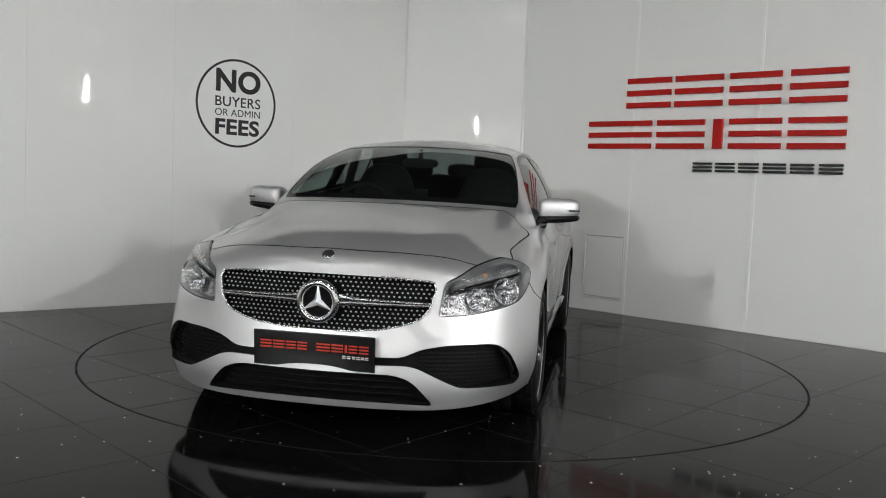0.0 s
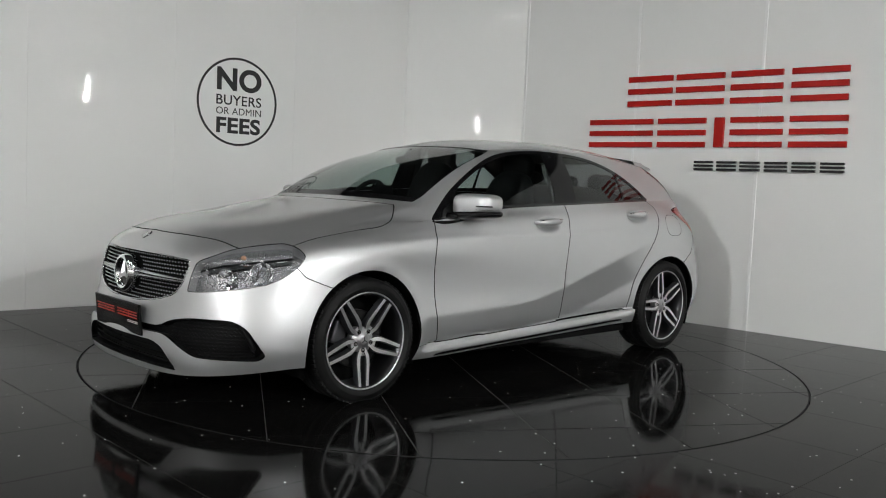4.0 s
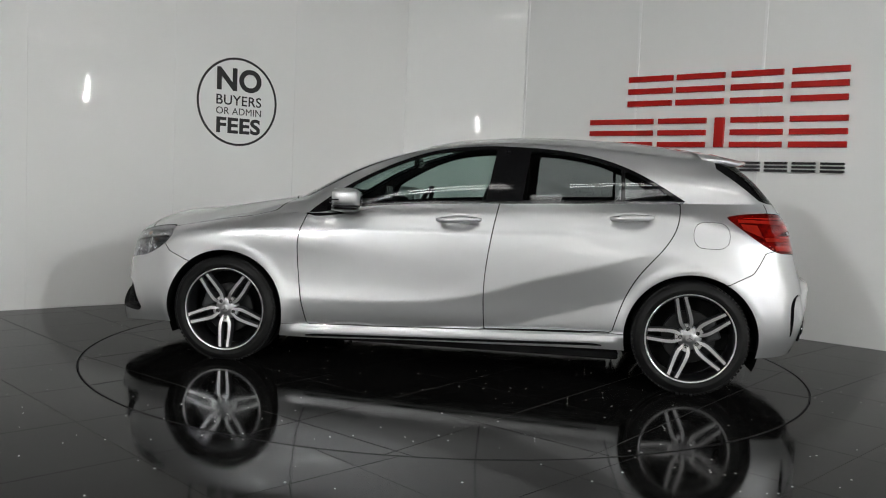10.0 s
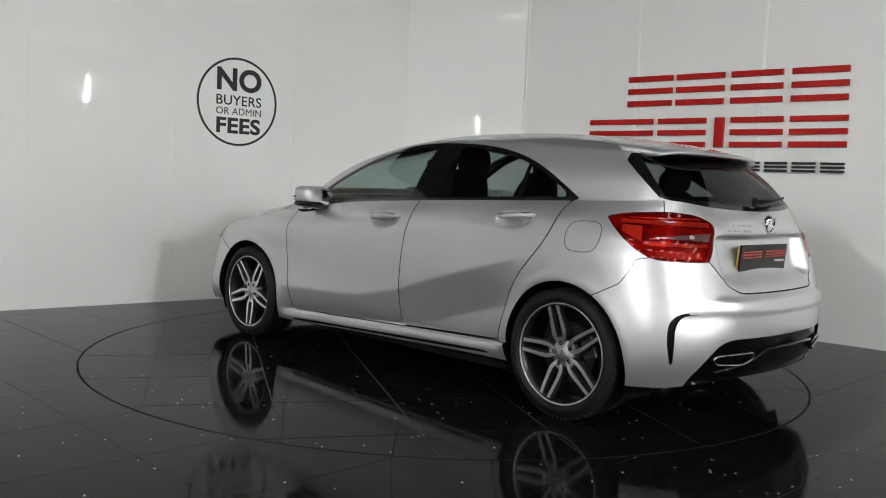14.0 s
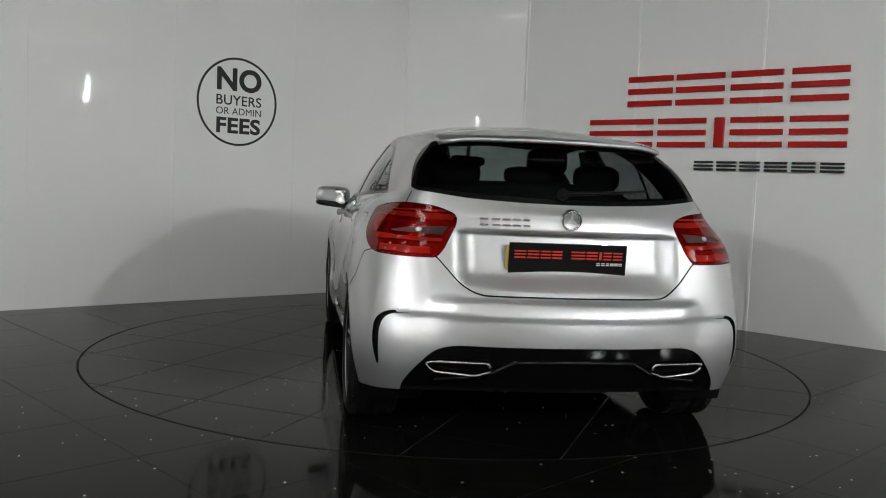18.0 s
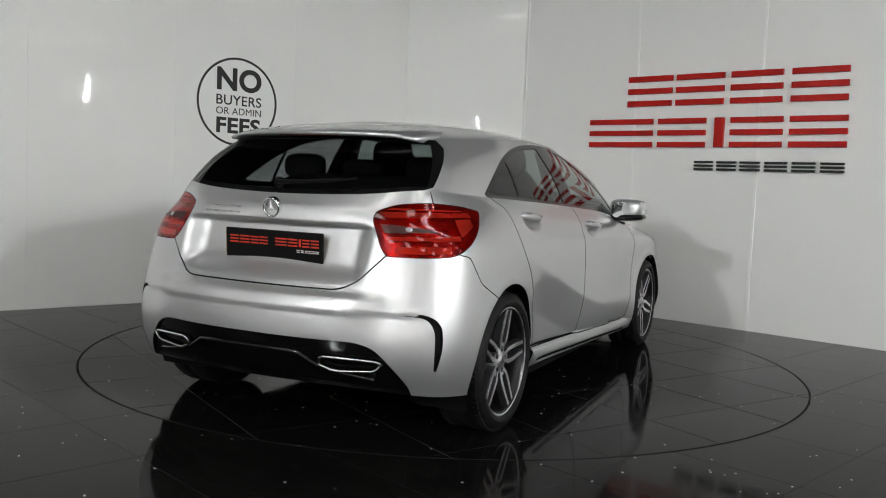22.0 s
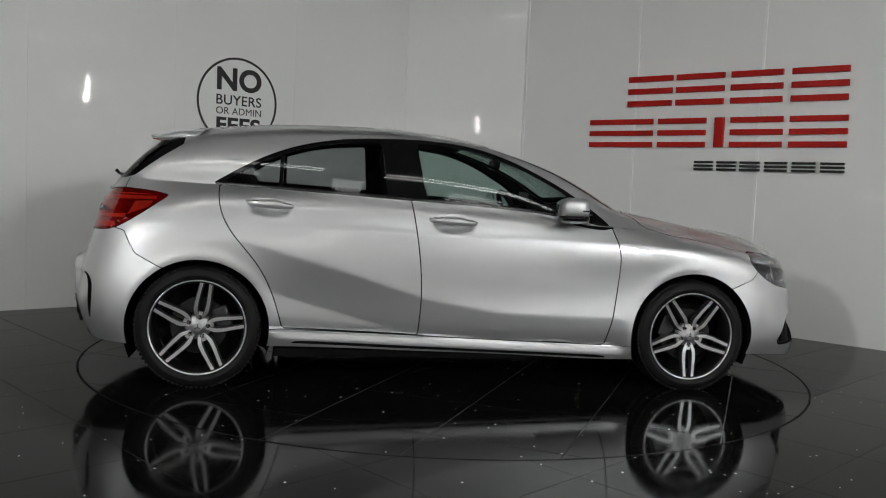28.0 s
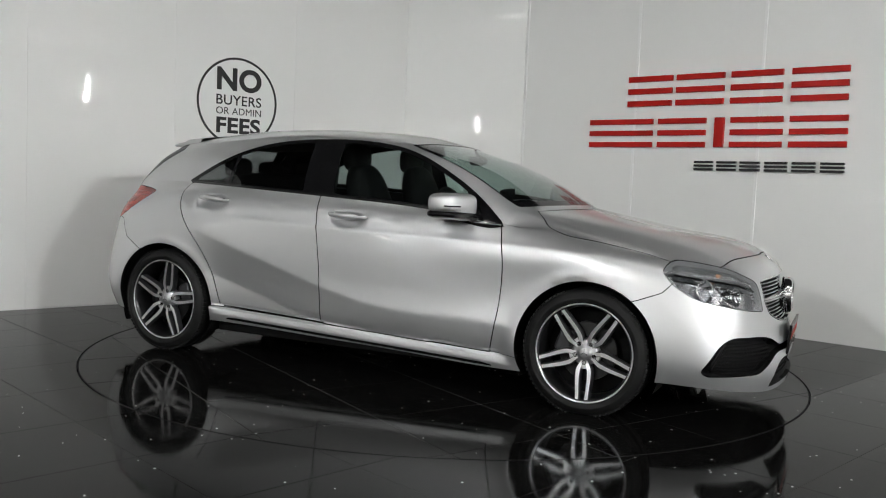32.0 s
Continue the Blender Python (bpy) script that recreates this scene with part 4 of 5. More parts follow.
g_front, side_glass = pane(side_glass, [(1, 0.12, 0.06), (-1, -0.25, 0.90)])
g_rear, side_glass = pane(side_glass, [(-1, -0.10, -0.285), (1, -0.03, 0.975)])
g_quarter, side_glass = pane(side_glass, [(-1, 0.03, -0.995)])
pair("window_surround", side_glass, BLACK, "gloss black pillar and window surround", 0.004)
for o in pair("front_side_window", g_front.moved(0.003), GLASS, "lightly tinted side window", 0.004):
    clear(o)
for o in pair("rear_side_window", g_rear.moved(0.003), GLASS_DARK, "dark tinted side window", 0.004):
    clear(o)
for o in pair("quarter_window", g_quarter.moved(0.003), GLASS_DARK, "dark tinted quarter window", 0.004):
    clear(o)

# windscreen and rear window
u, v = uvs(screen)
d = np.minimum.reduce([(v - 7.17) * 0.25, (8.93 - v) * 0.25, (4.02 - u) * 0.1])
inner, border = screen.split(d)
clear(to_mesh("windscreen", inner.both().moved(0.002), GLASS, CAR, "raked clear windscreen", 0.004))
to_mesh("windscreen_border", border.both(), BLACK, CAR, "", 0.006)
u, v = uvs(rear_win)
d = np.minimum.reduce([(v - 7.12) * 0.2, (8.75 - v) * 0.2, (u - 11.72 + 0.15 * (v - 8)) * 0.12])
inner, border = rear_win.split(d)
clear(to_mesh("rear_window", inner.both().moved(0.002), GLASS_REAR, CAR, "dark tinted rear window", 0.004))
to_mesh("rear_window_border", border.both(), BLACK, CAR, "", 0.006)

# bonnet
BONNET = [(0.85, -0.2)] + [(2.054, -0.2)] + curve2([(2.055, 0), (2.053, .20), (2.008, .385), (1.972, .485), (1.93, .63), (1.82, .735), (1.70, .752), (1.60, .731), (1.446, .746), (1.316, .766),
                                                    (1.205, .776), (1.105, .732), (1.04, .675), (0.98, .60)]) + [(0.85, .5)]

head, rest = take(rest, HEADLAMP, wz, lambda s: s.uv[:, 1] < 6.0, 0.002)


def bonnet_field(s):
    d = field(BONNET, s.p[:, 0], s.p[:, 1])
    v = s.uv[:, 1]
    d = np.minimum(d, (6.93 - v) * 0.4)
    return np.where((v > 4.2) & (s.p[:, 0] > 0.8), d, -0.5)


bonnet, rest = rest.split(bonnet_field(rest) - 0.0032)
_, rest = rest.split(bonnet_field(rest) + 0.0032)
to_mesh("bonnet", bonnet.both(), PAINT, CAR, "silver bonnet with two long creases", 0.015)
grille, rest = take(rest, GRILLE, wz, lambda s: s.uv[:, 0] < 5, 0.0)
intake, rest = take(rest, INTAKE, wz, lambda s: s.uv[:, 0] < 5, 0.0)
lower, rest = take(rest, LOWER, wz, lambda s: s.uv[:, 0] < 5, 0.0)
tail, rest = take(rest, TAIL, rz, lambda s: (s.uv[:, 0] > 10) & (s.uv[:, 1] < 7), 0.0015)
gate, rest = take(rest, TAILGATE, rz, lambda s: (s.uv[:, 0] > 10) & (s.uv[:, 1] < 7.0), 0.0030)
to_mesh("tailgate", gate.both(), PAINT, CAR, "silver tailgate with a hollow for the plate", 0.02)
diffuser, rest = take(rest, DIFFUSER, rz, lambda s: s.uv[:, 0] > 10, 0.0)
slot, rest = take(rest, SLOT, rz, lambda s: s.uv[:, 0] > 10, 0.0)
door_f, rest = take(rest, FRONT_DOOR, xz, lambda s: (s.p[:, 1] > 0.5) & (s.uv[:, 1] < 7.3))
door_r, rest = take(rest, REAR_DOOR, xz, lambda s: (s.p[:, 1] > 0.5) & (s.uv[:, 1] < 7.3))
DF = pair("front_door", door_f, PAINT)
DRR = pair("rear_door", door_r, PAINT)
SKIRT = [(1.02, .0), (1.02, .239), (-1.02, .310), (-1.02, 0)]
skirt, rest = take(rest, SKIRT, xz, lambda s: (np.abs(s.p[:, 0]) < 1.05) & (s.p[:, 1] > 0.5), 0.0012)
groove, skirt = take(skirt, [(.86, .180), (.86, .172), (-.88, .236), (-.88, .246), (-.80, .249), (.80, .190)], xz, None, 0.0)
SK = pair("side_skirt", skirt, PAINT, "", 0.03)
pair("skirt_groove", groove.moved(0.008), TRIM, "", 0.004, SK)
nose_poly = [(-.3, 0), (1.5, 0), (1.5, .50), (1.193, .590), (1.075, .634), (1.0, .70), (.8, .74), (.8, .95), (-.3, .95)]
nose, rest = take(rest, nose_poly, wz, lambda s: (s.uv[:, 0] < 5.2) & (s.uv[:, 1] < 5.3), 0.0022)
FB = to_mesh("front_bumper", nose.both(), PAINT, CAR, "silver front bumper with a body-coloured blade", 0.02)
tail_poly = [(-.3, 0), (1.6, 0), (1.6, .56), (1.149, .622), (1.024, .688), (.955, .80), (.80, .83), (.55, .83), (.55, 1.0), (-.3, 1.0)]
rear_b, rest = take(rest, tail_poly, rz, lambda s: s.uv[:, 0] > 9.9, 0.0022)
RB = to_mesh("rear_bumper", rear_b.both(), PAINT, CAR, "", 0.02)
fender, rest = rest.split(np.where(rest.uv[:, 1] < 7.0, rest.p[:, 0] - 0.80, -1))
pair("front_fender", fender, PAINT, "", 0.015)
roof, rest = rest.split(rest.uv[:, 1] - 9.0)
to_mesh("roof", roof.both(), PAINT, CAR, "silver roof", 0.0)
FUEL = rounded([(-1.336, .955), (-1.336, .812), (-1.528, .812), (-1.528, .955)], .068)
flap, quarter = take(rest, FUEL, xz, lambda s: s.p[:, 1] > 0.5, 0.0013)
left("fuel_flap", flap, PAINT, "rounded fuel filler flap")
left("body_side", quarter, PAINT)
to_mesh("body_side", rest.mirrored(), PAINT, CAR)
for poly, coords in ((HEADLAMP, wz), (GRILLE, wz), (INTAKE, wz), (LOWER, wz), (TAIL, rz), (DIFFUSER, rz), (SLOT, rz)):
    _, SHELL = take(SHELL, poly, coords, lambda s: s.uv[:, 1] < 7.0, 0.0)
# black shell added behind the panels: painted shade for the gaps, stops light leaks
gap_shade_shell = SHELL.moved(0.017)
to_mesh("gap_shade_shell", gap_shade_shell.both(), UNDER_AND_SHADE, CAR, "", 0.0)


# ---- front grille ----
def front_grille():
    g = to_mesh("grille", grille.both().moved(0.045), UNDER_AND_SHADE, CAR, "black diamond-stud grille with bright bar", 0.0)
    # walls of the opening
    lip = grille.both()
    to_mesh("grille_frame", ring_of(lip, 0.05), BLACK, g, "", 0.0)
    ow = [q for q in GRILLE if q[0] >= 0]
    pts = []
    for w, z in ow:
        p, n = at_wz(w, z, 0.002)
        pts.append(p)
    bm = bmesh.new()
    tube(bm, [Vector((p.x, -p.y, p.z)) for p in pts], 0.0045, 8)
    tube(bm, pts, 0.0045, 8)
    part("grille_trim", bm, SATIN, g, "thin bright trim", smooth=True)
    # studs
    me = bpy.data.meshes.new("stud")
    bm = bmesh.new()
    bmesh.ops.create_uvsphere(bm, u_segments=8, v_segments=4, radius=1.0)
    bmesh.ops.scale(bm, vec=(0.0026, 0.0050, 0.0036), verts=bm.verts)
    bm.to_mesh(me)
    bm.free()
    me.materials.append(STUD)
    me.shade_smooth()
    n = 0
    extra = bmesh.new()
    for r in range(13):
        z = 0.482 + 0.0176 * r
        for c in range(-22, 23):
            y = 0.0222 * (c + (0.5 if r % 2 else 0))
            if not inside([(abs(a), b) for a, b in GRILLE if a >= 0] + [(0, .474), (0, .708)], np.array([abs(y) + 0.014]), np.array([z])).all():
                continue
            if math.hypot(y, z - 0.592) < 0.098 or abs(z - bar_z(y)) < 0.017:
                continue
            p, nn = at_wz(abs(y), z, 0.018)
            if n >= 298:
                k = bmesh.ops.create_uvsphere(extra, u_segments=8, v_segments=4, radius=1.0, matrix=Matrix.Translation((p.x, y, z)) @ Matrix.Diagonal((0.0026, 0.0050, 0.0036, 1)))
                continue
            o = new("stud", me)
            o.parent = g
            o.location = (p.x, y, z)
            n += 1
    tagged(part("upper_studs", extra, STUD, g, smooth=True), kind="stuff")
    # bright bar either side of the badge
    for sgn in (1, -1):
        bm = bmesh.new()
        rings = []
        for k in range(15):
            y = 0.085 + (0.478 - 0.085) * k / 14
            p, nn = at_wz(y, bar_z(y), 0.004)
            hgt = 0.0165 - 0.007 * k / 14 + 0.012 * math.exp(-k / 1.5)
            xx = p.x + 0.016 * math.exp(-k / 3)
            ring = [(xx - 0.02, -hgt), (xx, -hgt * 0.95), (xx + 0.005, -hgt * 0.3), (xx - 0.001, hgt * 0.2), (xx + 0.004, hgt * 0.35), (xx, hgt * 0.95), (xx - 0.02, hgt)]
            rings.append([bm.verts.new((a, sgn * p.y, bar_z(y) + b)) for a, b in ring])
        for a, b in zip(rings, rings[1:]):
            for i in range(len(a) - 1):
                bm.faces.new((a[i], a[i + 1], b[i + 1], b[i]))
        bmesh.ops.recalc_face_normals(bm, faces=bm.faces)
        part("grille_bar", bm, SATIN, g, "satin silver grille bar", smooth=True)
    badge((2.212, 0, 0.592), 0.094, g, big=True)
    return g


def bar_z(y):
    return 0.600 - 0.02 * abs(y) + 0.02 * y * y


def ring_of(s, depth):
    """The inward wall along the edge of a sheet."""
    f, p, n = s.f, s.p, s.n
    e = np.vstack([f[:, [0, 1]], f[:, [1, 2]], f[:, [2, 0]]])
    key = np.sort(e, axis=1)
    _, inv, cnt = np.unique(key, axis=0, return_inverse=True, return_counts=True)
    edge = e[cnt[inv.reshape(-1)] == 1]
    a, b = edge[:, 0], edge[:, 1]
    m = len(edge)
    k = np.arange(m)
    inn = -np.cross(p[b] - p[a], n[a])
    inn /= np.maximum(np.linalg.norm(inn, axis=1), 1e-9)[:, None]
    P = np.vstack([p[a], p[b], p[a] - depth * n[a], p[b] - depth * n[b]])
    F = np.vstack([np.stack([k, k + m, k + 3 * m], 1), np.stack([k, k + 3 * m, k + 2 * m], 1)])
    return Sheet(P, np.vstack([inn] * 4), np.zeros((len(P), 2)), F)


def badge(at, r, parent, big=False, facing=1, tilt=0.0):
    """A plain ring with three tapered arms."""
    m = Matrix.Translation(at) @ Matrix.Rotation(radians(tilt), 4, "Y") @ Matrix.Diagonal((facing, 1, 1, 1))
    bm = bmesh.new()
    t = 0.13 * r if not big else 0.17 * r
    h = 0.20 * r
    spin(bm, [(r - 2 * t, -h * 0.2), (r - 1.7 * t, h * 0.7), (r - t, h), (r - 0.2 * t, h * 0.6), (r, -h * 0.4), (r, -h * 2), (r - 2 * t, -h * 2)], 48, axis="x", m=m)
    part("badge_ring", bm, CHROME, parent, smooth=True)
    if big:
        bm = bmesh.new()
        spin(bm, [(0.0001, 0.0), (r * 0.9, 0.0), (r * 0.9, -0.02)], 40, axis="x", m=m)
        part("badge_plate", bm, BLACK, parent)
    bm = bmesh.new()
    for k in range(3):
        a = radians(90 + 120 * k)
        d, q = Vector((0, math.cos(a), math.sin(a))), Vector((0, -math.sin(a), math.cos(a)))
        x = Vector((1, 0, 0))
        tip = d * (r - 1.6 * t) + x * 0.002
        base = [q * 0.16 * r + d * 0.06 * r, -q * 0.16 * r + d * 0.06 * r, x * (0.16 * r + 0.004), ]
        vs = [bm.verts.new(m @ v) for v in (base[0] + x * 0.001, base[2], base[1] + x * 0.001, tip + q * 0.02 * r, tip - q * 0.02 * r, Vector((0, 0, 0)))]
        bm.faces.new((vs[0], vs[1], vs[3]))
        bm.faces.new((vs[1], vs[4], vs[3]))
        bm.faces.new((vs[1], vs[2], vs[4]))
        bm.faces.new((vs[0], vs[3], vs[5]))
        bm.faces.new((vs[2], vs[5], vs[4]))
    bmesh.ops.recalc_face_normals(bm, faces=bm.faces)
    part("badge_star", bm, ALLOY, parent)


GR = front_grille()
bm = bmesh.new()
spin(bm, [(0.0001, 0.004), (0.018, 0.004), (0.021, 0.003), (0.026, 0.003), (0.028, 0.0), (0.028, -0.004)], 28, axis="z",
     m=Matrix.Translation((2.098, 0, 0.783)) @ Matrix.Rotation(radians(38), 4, "Y"))
part("bonnet_badge", bm, SATIN, CAR, "small round bright badge", smooth=True)

# ---- bumper openings ----
IN = pair("air_intake", intake.moved(0.055), TRIM, "dark honeycomb air intake", 0.0)
for o, s in zip(IN, (intake, intake.mirrored())):
    to_mesh("intake_frame", ring_of(s, 0.055), TRIM, o, "", 0.0)
to_mesh("lower_intake", lower.both().moved(0.06), UNDER_AND_SHADE, CAR, "dark lower air intake", 0.0)
to_mesh("lower_intake_frame", ring_of(lower.both(), 0.06), TRIM, CAR, "", 0.0)


def intake_mesh():
    """Honeycomb ribs inside the side intakes and slats in the lower one."""
    for side, o in zip((1, -1), IN):
        bm = bmesh.new()
        for r in range(10):
            z = 0.264 + 0.017 * r
            ws = [w for w in np.arange(0.44, 0.90, 0.011) if inside(INTAKE, np.array([w]), np.array([z])).all()]
            pts = []
            for i, w in enumerate(ws):
                p, n = at_wz(w, z + (0.004 if i % 2 else -0.004), 0.030)
                pts.append(Vector((p.x, side * p.y, p.z)))
            if len(pts) > 3:
                tube(bm, pts, 0.0026, 5)
        part("intake_mesh", bm, TRIM, o, smooth=True)
        # outer fin
        bm = bmesh.new()
        pts = []
        for w, z in ((.80, .425), (.85, .365), (.885, .31), (.895, .275)):
            p, n = at_wz(w, z, 0.012)
            pts.append(Vector((p.x, side * p.y, p.z)))
        tube(bm, pts, [0.008, 0.012, 0.012, 0.008], 8)
        part("intake_fin", bm, TRIM, o, smooth=True)
    bm = bmesh.new()
    for z in (0.215, 0.245, 0.275):
        for sgn in (1, -1):
            pts = []
            for w in np.linspace(0, 0.38 + (0.29 - z) * 0.7, 9):
                p, n = at_wz(w, z, 0.03)
                pts.append(Vector((p.x, sgn * p.y, p.z)))
            tube(bm, pts, 0.004, 6)
    part("intake_slats", bm, UNDER_AND_SHADE, CAR, smooth=True)


intake_mesh()


# ---- number plates with plain bars ----
def plate(name, center, tilt, width, height, facing):
    m = Matrix.Translation(center) @ Matrix.Rotation(radians(90 * facing), 4, "Z") @ Matrix.Rotation(radians(90 + tilt), 4, "X")
    bm = bmesh.new()
    box(bm, -width / 2, width / 2, -height / 2, height / 2, -0.008, 0.004, bevel=0.003, m=m)
    p = part(name, bm, PLATE, CAR, "black show plate with red and white bars")
    if facing < 0:
        bm = bmesh.new()
        box(bm, -width / 2 - 0.011, width / 2 - 0.02, -height / 2 + 0.012, height / 2 - 0.012, -0.010, -0.006, bevel=0.001, seg=1, m=m)
        part("plate_backing", bm, PLATE_YELLOW, p, "edge of a yellow plate behind")
    for x0, x1 in ((-0.235, -0.185), (-0.178, -0.128), (-0.121, -0.078), (-0.071, -0.028), (0.012, 0.072), (0.079, 0.128), (0.136, 0.146), (0.153, 0.19), (0.197, 0.238)):
        for k in range(3 if x1 - x0 > 0.02 else 1):
            bm = bmesh.new()
            z0 = 0.002 + k * 0.0135
            box(bm, x0, x1, z0, z0 + (0.006 if x1 - x0 > 0.02 else 0.033), 0.004, 0.0055, m=m)
            part("plate_bar", bm, PLATE_RED, p)
    for x0 in (0.125, 0.146, 0.167, 0.186, 0.205, 0.223):
        for k in range(2):
            bm = bmesh.new()
            box(bm, x0, x0 + 0.015, -0.022 + k * 0.007, -0.0185 + k * 0.007, 0.004, 0.0055, m=m)
            part("plate_bar", bm, PLATE_WHITE, p)
    return p


plate("front_plate", (2.243, 0, 0.388), 5, 0.53, 0.150, 1)
plate("rear_plate", (-1.925, 0, 0.803), 4, 0.515, 0.133, -1)


# ================= lamps of the car =================
def bowl(r, depth, m):
    bm = bmesh.new()
    spin(bm, [(0.0001, -depth), (r * 0.35, -depth * 0.93), (r * 0.7, -depth * 0.6), (r * 0.95, -depth * 0.1), (r, 0.0), (r * 1.07, 0.004), (r * 1.12, -0.004)], 28, axis="z", m=m)
    return bm


def facing(p, n, sgn, roll=0.0):
    q = Vector((n.x, sgn * n.y, n.z)).to_track_quat("Z", "Y").to_matrix().to_4x4()
    return Matrix.Translation((p.x, sgn * p.y, p.z)) @ q


HOUSING = mat("lamp_housing_metal", (0.55, 0.55, 0.56), 0.16, 1.0, bump=1.0, bump_scale=34)
LAMP_WALL = mat("lamp_wall_grey", (0.3, 0.3, 0.31), 0.3, 0.5)
RIBBED = mat("ribbed_reflector", (0.75, 0.76, 0.77), 0.25, 0.7, bump=1.0, bump_scale=70)


def headlamps():
    for sgn, s in ((1, head), (-1, head.mirrored())):
        h = to_mesh("headlamp", s.moved(0.055), HOUSING, CAR, "clear-lens headlamp with twin bright reflectors", 0.0)
        to_mesh("lamp_wall", ring_of(s, 0.056), LAMP_WALL, h, "", 0.0)
        clear(to_mesh("lens", s, LENS, h, "clear lens", 0.004))
        for w, z, r, d in ((.855, .655, .054, .045), (.690, .625, .043, .036)):
            p, n = at_wz(w, z, 0.024)
            n = (n + Vector((0.9, 0, 0))).normalized()
            part("reflector", bowl(r, d, facing(p, n, sgn)), CHROME, h, "bright round reflector", smooth=True)
            bm = bmesh.new()
            bmesh.ops.create_uvsphere(bm, u_segments=12, v_segments=8, radius=r * 0.33, matrix=facing(p - n * d * 0.45, n, sgn))
            part("bulb", bm, LENS, h, smooth=True)
        # eyebrow band with ribbed reflector above the bowls
        up, lo = [], []
        for k in range(13):
            w = .545 + (1.0 - .545) * k / 12
            zt = np.interp(w, [.52, .66, .80, .95, 1.03], [.68, .742, .763, .775, .760])
            zb = np.interp(w, [.52, .66, .80, .95, 1.03], [.645, .690, .712, .728, .735])
            a, n = at_wz(w, float(zt), 0.018)
            b, n2 = at_wz(w, float(zb), 0.022)
            up.append(Vector((a.x, sgn * a.y, a.z)))
            lo.append(Vector((b.x, sgn * b.y, b.z)))
        bm = bmesh.new()
        va, vb = [bm.verts.new(p) for p in up], [bm.verts.new(p) for p in lo]
        for i in range(12):
            bm.faces.new((va[i], va[i + 1], vb[i + 1], vb[i]))
        bmesh.ops.solidify(bm, geom=bm.faces[:], thickness=0.004)
        bmesh.ops.recalc_face_normals(bm, faces=bm.faces)
        part("indicator_reflector", bm, RIBBED, h, "ribbed bright indicator band", smooth=True)
        bm = bmesh.new()
        for k in range(1, 36):
            t = k / 36 * 12
            i = min(int(t), 11)
            a, b = up[i].lerp(up[i + 1], t - i), lo[i].lerp(lo[i + 1], t - i)
            out = Vector((0.6, 0.8 * sgn, 0)) * 0.003
            tube(bm, [a.lerp(b, 0.08) + out, a.lerp(b, 0.92) + out], 0.0022, 5)
        part("reflector_ribs", bm, CHROME, h, "fine upright bright ribs", smooth=True)
        bm = bmesh.new()
        tube(bm, [p + Vector((0.004, 0, -0.004)) for p in lo], 0.006, 6)
        part("divider", bm, TRIM, h, "dark divider", smooth=True)
        p, n = at_wz(.74, .732, 0.026)
        bm = bmesh.new()
        bmesh.ops.create_uvsphere(bm, u_segments=12, v_segments=8, radius=0.017, matrix=Matrix.Translation((p.x, sgn * p.y, p.z)) @ Matrix.Diagonal((0.7, 1, 0.8, 1)))
        part("indicator_bulb", bm, AMBER, h, "amber bulb", smooth=True)
        # inner leg of the lamp with small steps
        bm = bmesh.new()
        for k in range(7):
            p, n = at_wz(.545 + .012 * (k % 2), .565 + 0.014 * k, 0.026)
            box(bm, -0.007, 0.007, -0.004, 0.004, -0.004, 0.004, bevel=0.002, seg=1, m=Matrix.Translation((p.x, sgn * p.y, p.z)))
        part("lamp_steps", bm, CHROME, h)


headlamps()


def tail_lamps():
    for sgn, s in ((1, tail), (-1, tail.mirrored())):
        h = to_mesh("tail_lamp", s.moved(0.04), RED_IN, CAR, "glossy red wraparound tail lamp", 0.0)
        to_mesh("lamp_wall", ring_of(s, 0.042), RED_IN, h, "", 0.0)
        clear(to_mesh("lens", s, REDLENS, h, "red lens", 0.004))
        # pale reversing strip through the lens, with a bright bulb behind it
        def strip(name, w0, w1, low, high, depth, material, label=""):
            bm = bmesh.new()
            va, vb = [], []
            for k in range(17):
                t = k / 16
                w = w0 + (w1 - w0) * t
                a, n = at_wz(w, high(t), depth, True)
                b, n = at_wz(w, low(t), depth, True)
                va.append(bm.verts.new((a.x, sgn * a.y, a.z)))
                vb.append(bm.verts.new((b.x, sgn * b.y, b.z)))
            for i in range(16):
                bm.faces.new((va[i], va[i + 1], vb[i + 1], vb[i]))
            bmesh.ops.solidify(bm, geom=bm.faces[:], thickness=0.004)
            bmesh.ops.recalc_face_normals(bm, faces=bm.faces)
            return part(name, bm, material, h, label, smooth=True)
        strip("reversing_lamp", .54, .80, lambda t: .888 + .008 * t, lambda t: .922 - .022 * t * t, -0.0025, REVERSE, "pale clear reversing lens")
        p, n = at_wz(.66, .906, -0.004, True)
        bm = bmesh.new()
        bmesh.ops.create_uvsphere(bm, u_segments=14, v_segments=8, radius=0.012, matrix=facing(p, n, sgn) @ Matrix.Diagonal((1.2, 0.9, 0.35, 1)))
        part("reversing_bulb", bm, STUD, h, smooth=True)
        # red light guide: a bright loop above and round the strip, a dimmer band below
        strip("light_guide", .56, 1.05, lambda t: .955 + .012 * t, lambda t: .976 + .008 * t, 0.010, RED_BAND)
        strip("light_guide", .60, 1.02, lambda t: .988 + .002 * t, lambda t: .996 - .002 * t, 0.012, RED_BAND)
        strip("light_guide", .93, 1.04, lambda t: .885 + .045 * t, lambda t: .955 + .005 * t, 0.012, RED_BAND)
        strip("light_guide", .53, .92, lambda t: .862 + .010 * t, lambda t: .876 + .014 * t, 0.012, RED_BAND)
        strip("fog_reflector", .58, .86, lambda t: .812 + .006 * t, lambda t: .838 + .010 * t, 0.014, RED_BAND)


